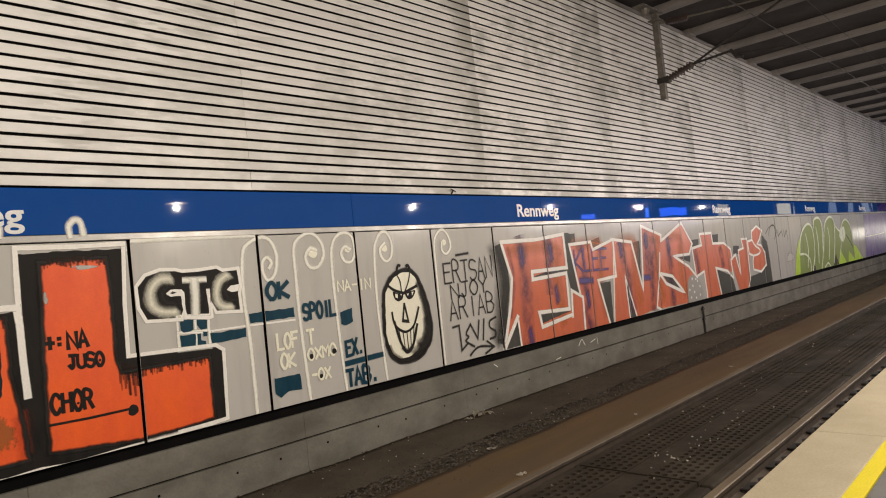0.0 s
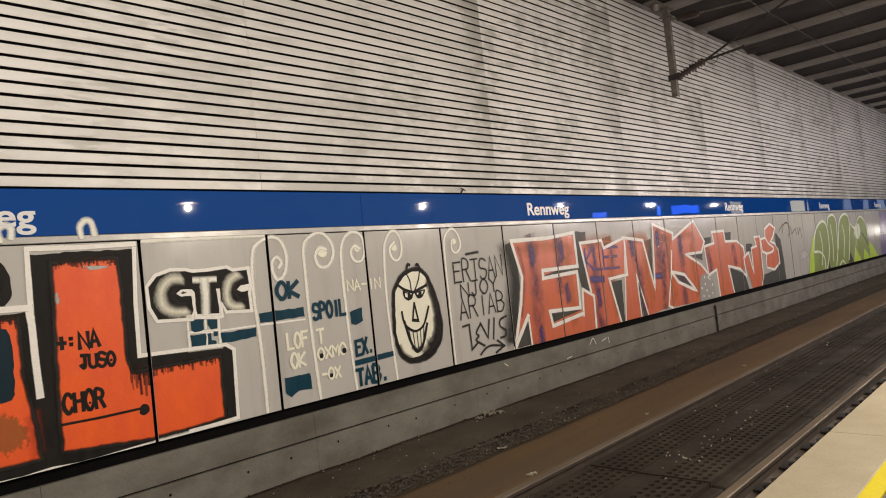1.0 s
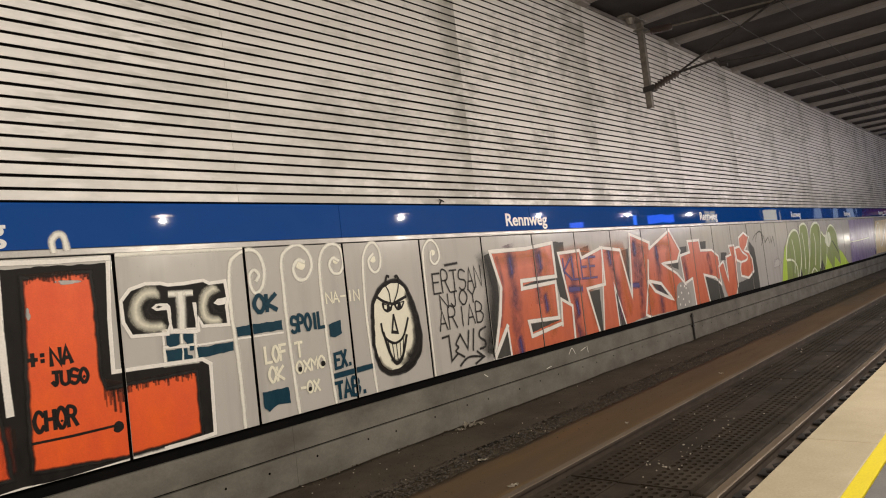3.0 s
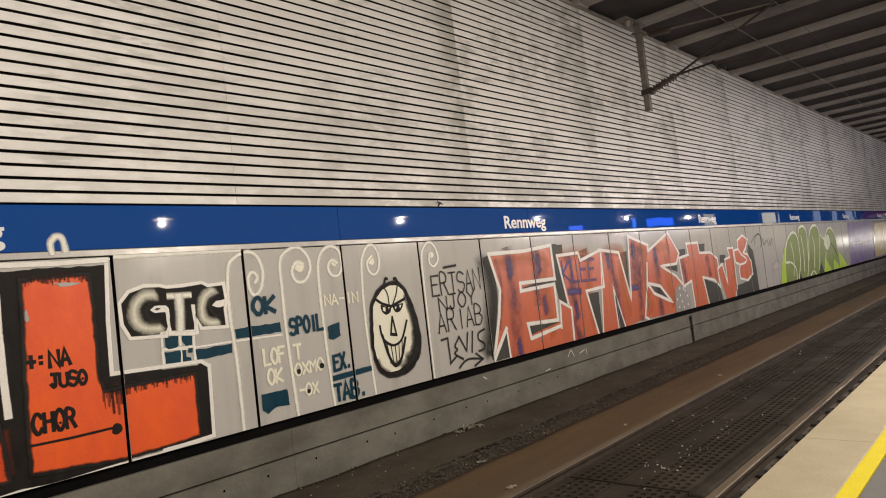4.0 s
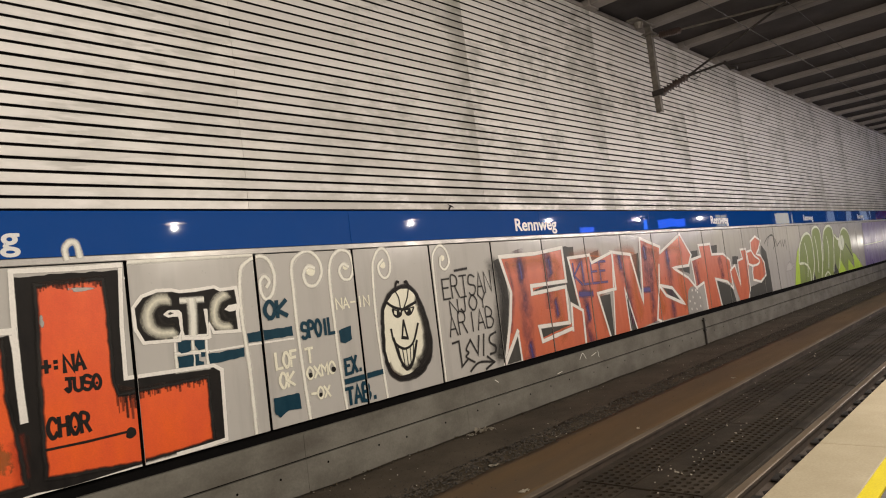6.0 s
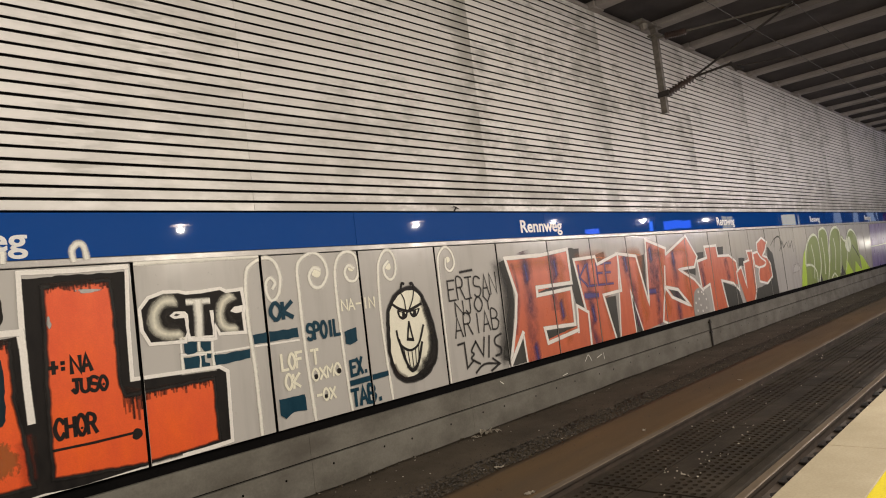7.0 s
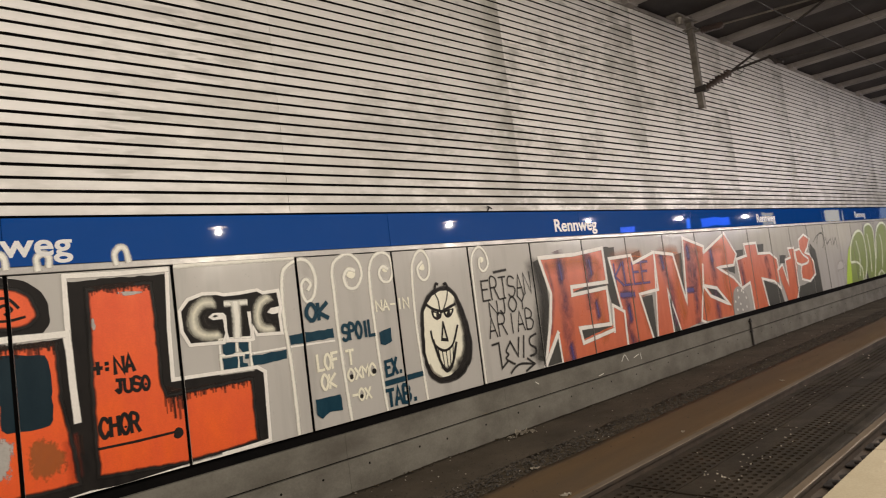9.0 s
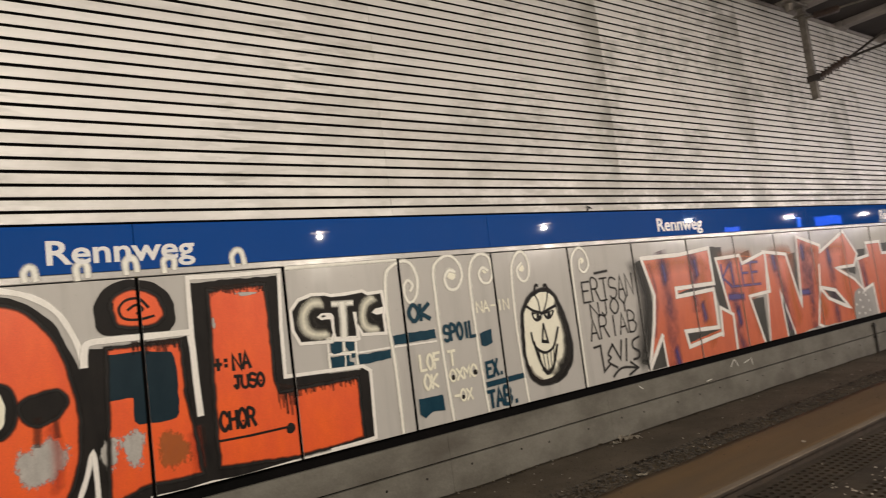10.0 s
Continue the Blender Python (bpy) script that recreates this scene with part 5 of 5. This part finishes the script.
fill(art, "letter", "red", 1, [(13.498, 1.742), (14.022, 1.819), (13.995, 2.062), (14.685, 2.067), (14.714, 1.815), (15.309, 1.816), (15.809, 1.643), (15.733, 1.053), (14.776, 1.229), (14.917, 0.556), (14.075, 0.576), (14.039, 1.217), (13.627, 1.109)])
fill(art, "counter", "charcoal", 2, [(14.831, 1.185), (15.711, 0.985), (15.886, 0.583), (14.955, 0.565)])
line(art, "outline", "white", 3, 0.058, [(14.072, 0.563), (14.035, 1.204), (13.567, 1.114), (13.501, 1.753), (14.047, 1.805), (13.995, 2.062), (14.685, 2.067), (14.714, 1.815), (15.412, 1.798), (15.805, 1.629), (15.836, 1.378)])
line(art, "outline", "white", 3, 0.058, [(14.920, 0.568), (14.743, 1.233), (15.455, 1.114), (15.799, 0.909)])
fill(art, "letter", "red", 1, [(15.753, 1.355), (16.098, 1.476), (16.270, 1.042), (16.366, 1.575), (16.680, 1.674), (16.693, 1.831), (17.022, 1.834), (17.133, 1.536), (16.930, 0.820), (16.761, 0.574), (16.155, 0.572)])
line(art, "outline", "white", 3, 0.052, [(15.799, 0.909), (15.757, 1.369), (16.098, 1.476), (16.319, 0.953), (16.327, 1.576), (16.700, 1.615), (16.618, 1.849), (17.027, 1.848), (16.971, 0.817), (16.756, 0.560)])
S_FORM = [(17.06, 1.77), (17.42, 1.80), (17.45, 2.03), (17.88, 2.16), (18.26, 2.03), (18.02, 1.80), (17.78, 1.68), (18.10, 1.62), (18.33, 1.42), (18.34, 1.08), (17.86, 0.925), (17.30, 1.02), (17.30, 1.22), (17.40, 1.38), (17.10, 1.45)]
fill(art, "letter", "red", 1, S_FORM)
line(art, "outline", "white", 3, .058, S_FORM[1:] + S_FORM[:2])
line(art, "outline", "white", 3, .055, [(17.40, 1.38), (17.84, 1.41), (17.96, 1.51), (17.62, 1.64), (17.42, 1.80)], True)
line(art, "streak", "violet", 2, 0.26, [(7.135, 2.137), (7.158, 1.946), (7.164, 1.343), (7.111, 0.665)], True)
line(art, "streak", "violet", 2, 0.22, [(7.878, 2.132), (7.864, 1.816), (7.827, 1.369)], True)
line(art, "streak", "violet", 2, 0.07, [(6.810, 2.050), (6.899, 1.623), (6.742, 1.052)], True)
line(art, "streak", "violet", 2, 0.23, [(8.882, 1.947), (8.908, 1.366), (8.860, 0.793), (8.964, 0.587)], True)
line(art, "streak", "violet", 2, 0.26, [(10.246, 1.931), (10.416, 1.446), (10.488, 0.806)], True)
line(art, "streak", "violet", 2, 0.34, [(11.289, 2.105), (11.314, 1.713), (11.329, 1.379)], True)
line(art, "streak", "violet", 2, 0.23, [(11.629, 1.980), (11.450, 1.370), (11.357, 0.710)], True)
line(art, "streak", "violet", 2, 0.26, [(12.323, 1.951), (12.321, 1.424), (12.270, 0.726)], True)
line(art, "streak", "violet", 2, 0.23, [(13.672, 1.708), (13.732, 1.265)], True)
line(art, "streak", "violet", 2, 0.23, [(15.148, 1.634), (15.219, 1.294)], True)
lettering(art, "mark", "navy", 3, .055, "KLEE", (8.609, 1.581), (9.764, 1.556), 0.369)
line(art, "mark", "navy", 3, .10, [(8.754, 1.418), (9.136, 1.395)])
line(art, "mark", "navy", 3, .10, [(11.019, 1.292), (11.304, 1.281)])
drips(art, "drip", "violet", 3, (10.886, 1.521), (12.506, 1.410), 5, 0.624, 9)
for x0, x1 in ((6.80, 8.20), (8.65, 9.60), (10.2, 10.9), (11.3, 11.9), (12.3, 13.0)):
    line(art, "glow", "amber", 1.5, .22, [(x0, 2.02), ((x0 + x1) / 2, 2.06), (x1, 2.02)], True)
    line(art, "glow", "amber", 1.5, .26, [(x1 - 0.1, 1.90), (x1 - 0.16, 1.30), (x1 - 0.05, 0.80)], True)
for x, z in ((7.13, 1.96), (7.93, 1.98), (7.98, 1.30), (7.16, 0.72), (8.92, 1.12), (10.25, 1.92), (11.30, 2.05), (12.30, 1.92)):
    line(art, "streak", "navymist", 2.5, .13, [(x, z + 0.09), (x + 0.02, z - 0.05), (x + 0.03, z - 0.16)], True)

art = mural("graffiti_letters", "olive and lime bubble letters sprayed on the far panels", -0.034)
fill(art, "letter", "olive", 0, [(21.298, 0.538), (21.561, 1.315), (21.846, 1.721), (22.335, 2.008), (22.889, 2.121), (23.277, 1.966), (23.342, 1.503), (23.211, 1.049), (22.796, 0.566)], True)
fill(art, "letter", "olive", 0, [(22.796, 0.566), (23.090, 1.239), (23.342, 1.965), (23.606, 2.257), (24.175, 2.304), (24.499, 2.088), (24.402, 1.556), (24.330, 1.081), (23.967, 0.594)], True)
fill(art, "letter", "olive", 0, [(23.891, 0.581), (24.461, 1.361), (24.803, 1.967), (25.315, 2.268), (25.941, 2.299), (26.221, 2.053), (25.985, 1.396), (25.524, 0.604)], True)
fill(art, "letter", "olive", 0, [(25.449, 0.609), (26.033, 1.493), (26.439, 2.007), (26.903, 1.791), (27.487, 2.111), (28.046, 2.185), (28.633, 1.918), (28.729, 1.392), (28.773, 0.956), (27.700, 0.631), (26.314, 0.593)], True)
fill(art, "letter", "lime", 1, [(20.816, 0.491), (21.204, 1.161), (21.547, 1.576), (22.010, 1.822), (21.619, 1.312), (21.398, 0.496)])
fill(art, "letter", "lime", 1, [(26.225, 0.578), (26.666, 1.143), (26.957, 0.880), (27.486, 0.560)])
fill(art, "letter", "lime", 1, [(27.678, 0.590), (27.972, 0.996), (28.488, 0.755), (28.860, 0.581)])
fill(art, "letter", "lime", 1, [(28.769, 0.586), (28.820, 1.215), (29.235, 1.108), (30.298, 0.517)])
fill(art, "shade", "charcoal", 1, [(22.670, 0.575), (23.082, 0.911), (23.196, 0.574)])
fill(art, "shade", "charcoal", 1, [(25.440, 0.590), (25.944, 0.978), (26.235, 0.598)])
line(art, "outline", "paleline", 3, .06, [(22.30, 0.75), (22.55, 1.30), (22.45, 1.80)], True)
line(art, "outline", "paleline", 3, .06, [(26.40, 0.75), (26.90, 1.35), (26.80, 1.85)], True)
line(art, "outline", "paleline", 3, .07, [(23.62, 0.80), (23.80, 1.45), (23.75, 1.98)], True)
line(art, "outline", "paleline", 3, .07, [(24.95, 0.85), (25.30, 1.50), (25.25, 1.92)], True)
fill(art, "letter_face", "paleline", 2, [(26.748, 1.632), (27.486, 1.942), (27.686, 1.644), (27.198, 1.365)], True)
line(art, "outline", "paleline", 3, 0.080, [(21.584, 1.228), (21.832, 1.687), (22.335, 2.008), (22.889, 2.121), (23.277, 1.966), (23.342, 1.503), (23.211, 1.049), (22.812, 0.601)], True)
line(art, "outline", "paleline", 3, 0.072, [(21.627, 1.190), (22.223, 1.158), (22.638, 0.938), (22.608, 0.580)], True)
line(art, "outline", "paleline", 3, 0.072, [(23.408, 1.963), (23.598, 2.238), (24.175, 2.304), (24.499, 2.088), (24.402, 1.556), (24.252, 1.068), (23.899, 0.599)], True)
line(art, "outline", "paleline", 3, 0.080, [(24.374, 1.175), (24.803, 1.967), (25.315, 2.268), (25.941, 2.299), (26.221, 2.053), (25.985, 1.396), (25.581, 0.720)], True)
line(art, "outline", "paleline", 3, 0.072, [(26.339, 1.968), (26.903, 1.791), (27.487, 2.111), (28.046, 2.185), (28.633, 1.918), (28.729, 1.392)], True)
line(art, "outline", "paleline", 3, 0.064, [(24.329, 0.606), (24.753, 0.732), (25.062, 0.597)], True)
line(art, "shade", "charcoal", 3, .06, [(27.836, 1.596), (28.249, 1.366), (28.660, 1.090)], True)
blob(art, "worn_patch", "patch", 2, [(20.15, 1.20), (20.55, 1.38), (21.10, 1.28), (21.05, 1.08), (20.50, 1.00), (20.10, 1.02)])
line(art, "scrawl", "charcoal", 1, .02, [(18.564, 1.931), (18.964, 2.108), (19.367, 2.131), (19.566, 1.979), (19.276, 1.749)], True)
line(art, "scrawl", "charcoal", 1, .025, [(18.84, 1.87), (19.03, 2.11), (19.39, 2.15), (19.44, 1.88)], True)
line(art, "scrawl", "charcoal", 1, .025, [(19.62, 2.02), (19.66, 1.82), (20.02, 1.97), (20.10, 1.80)])
line(art, "scrawl", "charcoal", 1, .025, [(20.22, 2.00), (20.25, 1.79), (20.50, 1.99), (20.54, 1.67)])

art = mural("graffiti_letters", "purple field and yellow letters sprayed on the far panels", -0.034)
fill(art, "field", "purple", 0, [(31.215, 2.342), (36.762, 2.384), (36.174, 0.670), (30.757, 0.469)])
line(art, "streak", "paleline", 1, .03, [(30.942, 1.425), (33.037, 1.446), (34.988, 1.486)], True)
fill(art, "letter", "ochre", 0, [(37.084, 2.243), (40.590, 2.288), (46.692, 2.221), (45.243, 0.674), (36.320, 0.663)])
line(art, "outline", "white", 1, .06, [(36.571, 0.811), (36.581, 1.569), (37.915, 2.148), (37.899, 0.975), (40.112, 2.116), (40.347, 1.169)], True)

art = mural("hook_marks", "small white hook marks sprayed along the blue band", -0.046)
line(art, "hook", "haze", 1, .048, [(-0.801, 2.437), (-0.801, 2.492), (-0.769, 2.532), (-0.737, 2.513), (-0.726, 2.438)], True)
line(art, "hook", "haze", 1, .048, [(-0.440, 2.420), (-0.443, 2.506), (-0.404, 2.549), (-0.369, 2.524), (-0.363, 2.441)], True)
line(art, "hook", "haze", 1, .048, [(-0.077, 2.442), (-0.079, 2.528), (-0.037, 2.563), (0.000, 2.537), (0.007, 2.461)], True)
line(art, "hook", "haze", 1, .048, [(0.227, 2.437), (0.225, 2.523), (0.271, 2.556), (0.310, 2.530), (0.309, 2.461)], True)
line(art, "hook", "haze", 1, .048, [(0.823, 2.449), (0.816, 2.529), (0.864, 2.583), (0.910, 2.560), (0.927, 2.466)], True)

art = mural("chalk_marks", "small white chalk marks on the concrete plinth", -0.0405)
line(art, "mark", "haze", 1, .014, [(8.468, 0.355), (8.575, 0.441), (8.660, 0.335)], True)
line(art, "mark", "haze", 1, .014, [(8.846, 0.354), (9.005, 0.389)])
line(art, "mark", "haze", 1, .014, [(9.062, 0.400), (9.080, 0.299)])
line(art, "mark", "haze", 1, .012, [(7.772, 0.239), (7.904, 0.252)])
line(art, "mark", "haze", 1, .012, [(6.213, 0.430), (6.283, 0.387)])


# ---- small things along the wall and the track ----
pipe = bmesh.new()
add_tube(pipe, (0, 0, -0.16), (0, 0, 0.44), 0.022)
drain = empty("drain_pipe", pose(13.66, -0.062, 0), "dark upright drain pipe on the concrete plinth", "pipe")
part("tube", finish("tube", pipe, M_DARKMETAL), drain)
part("clamp", box_mesh("clamp", (-0.04, -0.024, 0.14), (0.04, 0.028, 0.18), M_DARKMETAL, 0.004), drain)
part("clamp", box_mesh("clamp", (-0.04, -0.024, 0.36), (0.04, 0.028, 0.40), M_DARKMETAL, 0.004), drain)

snag = bmesh.new()
add_tube(snag, (0, 0, 0), (0.02, -0.03, 0.05), 0.014, 0.008)
add_tube(snag, (0.02, -0.03, 0.05), (-0.05, -0.04, 0.07), 0.012, 0.004)
add_tube(snag, (0.02, -0.03, 0.05), (0.06, -0.04, 0.03), 0.012, 0.006)
snag_ob = tagged(new("cable_stub", finish("cable_stub", snag, M_DARKMETAL)), "black cable stub poking out above the blue band", "cable")
snag_ob.matrix_world = pose(5.69, -0.030, 2.868)


def scrap_mesh(seed, size):
    """A crumpled piece of paper."""
    rng = random.Random(seed)
    bm = bmesh.new()
    n = 5
    g = [[bm.verts.new(((i / n - 0.5) * size * rng.uniform(0.8, 1.2), (j / n - 0.5) * size * 0.6 * rng.uniform(0.8, 1.2), rng.uniform(0.0, 0.22) * size)) for j in range(n + 1)] for i in range(n + 1)]
    for i in range(n):
        for j in range(n):
            if rng.random() < 0.9:
                bm.faces.new((g[i][j], g[i + 1][j], g[i + 1][j + 1], g[i][j + 1]))
    bmesh.ops.solidify(bm, geom=list(bm.faces), thickness=0.002)
    return finish("paper_scrap", bm, M_PAPER)


for k, (x, y, z, size) in enumerate([(5.40, -0.20, -0.148, 0.14), (5.60, -0.20, -0.148, 0.26), (5.76, -0.24, -0.148, 0.14), (4.36, -1.42, -0.135, 0.10), (3.56, -2.42, -0.045, 0.10),
                                     (5.88, -2.34, -0.045, 0.07), (9.0, -2.30, -0.045, 0.08)]):
    ob = tagged(new("paper_scrap", scrap_mesh(20 + k, size)), "crumpled pale paper litter lying beside the track", "litter", "litter by the track")
    ob.matrix_world = pose(x, y, z, 0, 0, 40 * k)


def crumbs(name, n, box, z, seed, r0, r1, mat):
    xa, xb, ya, yb = box
    return stones(name, n, ya, yb, xa, xb, z, r0, r1, mat, seed)


M_CRUMB = surface("pale_crumbs", (0.55, 0.50, 0.42), (0.36, 0.31, 0.25), 20, 90, 0.9)
tagged(new("crumbs_on_panels", crumbs("crumbs_on_panels", 80, (1, 22, -3.84, -2.74), 0.0, 31, 0.005, 0.016, M_CRUMB)), "pale crumbs and flakes on the rubber panels", "litter", kind="stuff")
tagged(new("crumbs_by_wall", crumbs("crumbs_by_wall", 260, (0, 30, -1.6, -0.05), -0.135, 32, 0.004, 0.013, M_CRUMB)), "pale crumbs and flakes on the ground by the wall", "litter", kind="stuff")
tagged(new("crumbs_at_wall_base", crumbs("crumbs_at_wall_base", 200, (0, 30, -0.16, -0.045), -0.142, 33, 0.005, 0.02, M_GRAVEL)), "dark dirt gathered along the foot of the plinth", "dirt", kind="stuff")


tagged(new("flakes_on_panel", crumbs("flakes_on_panel", 34, (4.35, 6.4, -3.60, -3.25), -0.004, 35, 0.004, 0.015, M_CRUMB)), "pale flakes scattered on a rubber panel", "litter", kind="stuff")


# ---- lit cases and signs on the platform side, seen as reflections ----
def lit_case(name, label, xa, xb, za, zb, colour, strength, category, group):
    ob = empty(name, pose(xa, -13.0, za), label, category, group)
    w, h = xb - xa, zb - za
    fr = bmesh.new()
    add_box(fr, (-0.06, 0.0, -0.06), (w + 0.06, 0.12, 0.0), 0.006)
    add_box(fr, (-0.06, 0.0, h), (w + 0.06, 0.12, h + 0.06), 0.006)
    add_box(fr, (-0.06, 0.0, 0.0), (0.0, 0.12, h), 0.006)
    add_box(fr, (w, 0.0, 0.0), (w + 0.06, 0.12, h), 0.006)
    part("frame", finish("frame", fr, M_GALV), ob)
    part("lit_face", box_mesh("lit_face", (0.002, 0.02, 0.002), (w - 0.002, 0.09, h - 0.002), glow_material(name + "_face", colour, strength)), ob, "evenly lit face")
    return ob


lit_case("poster_case", "tall warm-white lit case on the platform wall", 49.4, 51.8, 1.4, 4.7, (1.0, 0.86, 0.50), 1.3, "light box", "lit cases")
lit_case("poster_case", "tall warm-white lit case on the platform wall", 63.8, 68.4, 1.6, 4.8, (1.0, 0.88, 0.55), 1.3, "light box", "lit cases")
lit_case("blue_sign", "small glowing blue sign on the platform wall", 37.9, 38.6, 3.85, 4.45, (0.03, 0.16, 1.0), 6.0, "sign", "blue lit signs")
lit_case("blue_sign", "long glowing blue sign on the platform wall", 39.9, 44.0, 3.9, 4.45, (0.02, 0.10, 0.9), 5.0, "sign", "blue lit signs")
lit_case("blue_sign", "small glowing blue sign on the platform wall", 30.5, 32.0, 3.75, 4.1, (0.02, 0.10, 0.9), 7.0, "sign", "blue lit signs")


# slim glowing boxes added on the end wall to tint the band's reflection
M_COOL = glow_material("cool_lit_face", (0.66, 0.80, 1.0), 0.4)
for y, half, z in ((-11.6, 0.35, 3.9), (-9.9, 0.22, 4.2), (-8.6, 0.40, 3.8)):
    endbox = empty("end_light_box", pose(X1, y, z), "slim cool-white glow box added for the band's far reflection", "light box", "end light boxes")
    part("frame", box_mesh("frame", (-0.10, -half - 0.05, -1.25), (-0.001, half + 0.05, 1.25), M_GALV, 0.02), endbox)
    part("lit_face", box_mesh("lit_face", (-0.16, -half, -1.2), (-0.102, half, 1.2), M_COOL, 0.01), endbox, "cool lit face")


# ---- the train waiting far down the track ----
M_TRAINRED = surface("red_train_paint", (0.50, 0.035, 0.03), (0.42, 0.03, 0.026), 1.5, 60, 0.28, 0, 0.05, coat=0.4)
M_TRAINGREY = surface("grey_train_skirt", (0.16, 0.155, 0.145), (0.11, 0.105, 0.10), 2, 60, 0.5)
M_GLASS, gnt, gb = material("dark_windscreen")
gb.inputs["Base Color"].default_value, gb.inputs["Roughness"].default_value = (0.01, 0.011, 0.013, 1), 0.06
M_HEADLIGHT = glow_material("headlight_lens", (1.0, 0.90, 0.72), 12)

TRAIN_X, TRAIN_Y = 60.0, -3.338


def train_section(inset, lift, drop):
    """Half-rounded body section as (y, z)."""
    pts = []
    w, top, bottom = 1.41 - inset, 3.95 - drop, 1.05 + lift
    for k in range(13):
        a = math.pi * k / 12
        cy, cz = math.cos(a), math.sin(a)
        pts.append((math.copysign(abs(cy) ** 0.45, cy) * w, top - 1.15 + 1.15 * abs(cz) ** 0.7))
    return [(w, bottom)] + pts + [(-w, bottom)]


train = empty("train", pose(TRAIN_X, TRAIN_Y, 0), "red commuter train with bright headlights on the rails", "train")
bm = bmesh.new()
rings = []
for x, inset, lift, drop in ((0.0, 0.42, 0.10, 0.75), (0.12, 0.26, 0.03, 0.50), (0.35, 0.13, 0.0, 0.28), (0.8, 0.04, 0.0, 0.10), (1.5, 0.0, 0.0, 0.0), (17.0, 0.0, 0.0, 0.0)):
    rings.append([bm.verts.new((x, y, z)) for y, z in train_section(inset, lift, drop)])
for r, q in zip(rings, rings[1:]):
    for i in range(len(r)):
        j = (i + 1) % len(r)
        bm.faces.new((r[i], r[j], q[j], q[i]))
bm.faces.new(rings[0]), bm.faces.new(rings[-1][::-1])
bmesh.ops.recalc_face_normals(bm, faces=bm.faces)
part("body", finish("body", bm, M_TRAINRED), train)
part("windscreen", box_mesh("windscreen", (-0.02, -0.85, 2.0), (0.10, 0.85, 2.95), M_GLASS, 0.05), train, "dark windscreen")
part("skirt", box_mesh("skirt", (0.10, -1.30, 0.35), (16.9, 1.30, 1.12), M_TRAINGREY, 0.08), train, "grey underframe")
part("buffer_beam", box_mesh("buffer_beam", (-0.22, -1.18, 0.62), (0.30, 1.18, 1.08), M_TRAINGREY, 0.10), train)
for y in (-0.84, 0.84):
    lens = bmesh.new()
    add_tube(lens, (-0.07, y, 1.42), (0.12, y, 1.42), 0.13, seg=20)
    light = part("headlight", finish("headlight", lens, M_GALV), train, "round chrome headlight")
    lens = bmesh.new()
    add_tube(lens, (-0.082, y, 1.42), (-0.072, y, 1.42), 0.11, seg=20)
    part("lens", finish("lens", lens, M_HEADLIGHT), light)
    rail_bm = bmesh.new()
    s = math.copysign(1, y)
    add_tube(rail_bm, (0.0, s * 1.10, 1.20), (0.0, s * 1.10, 1.75), 0.015)
    add_tube(rail_bm, (0.0, s * 1.10, 1.75), (0.25, s * 1.10, 1.78), 0.015)
    add_tube(rail_bm, (0.0, s * 1.10, 1.20), (0.25, s * 1.10, 1.18), 0.015)
    part("grab_rail", finish("grab_rail", rail_bm, M_WHITE), train, "pale grab rail")
    wheel = add_tube(bmesh.new(), (1.9, s * 0.66, 0.42), (1.9, s * 0.80, 0.42), 0.42, seg=28)
    part("wheel", finish("wheel", wheel, M_RAIL), train)
    wheel = add_tube(bmesh.new(), (4.3, s * 0.66, 0.42), (4.3, s * 0.80, 0.42), 0.42, seg=28)
    part("wheel", finish("wheel", wheel, M_RAIL), train)
    for k in range(7):
        win = box_mesh("side_window", (2.6 + 2.0 * k, s * 1.395 - 0.03, 1.95), (4.1 + 2.0 * k, s * 1.395 + 0.03, 2.75), M_GLASS, 0.01)
        part("side_window", win, train)
    data = bpy.data.lights.new("headlight_beam", "SPOT")
    data.energy, data.color, data.spot_size, data.spot_blend, data.shadow_soft_size = 130, (1.0, 0.92, 0.80), radians(60), 0.6, 0.09
    new("headlight_beam", data).matrix_world = look((TRAIN_X - 0.12, TRAIN_Y + y, 1.42), (TRAIN_X - 30, TRAIN_Y + y + 1.0, 1.2))
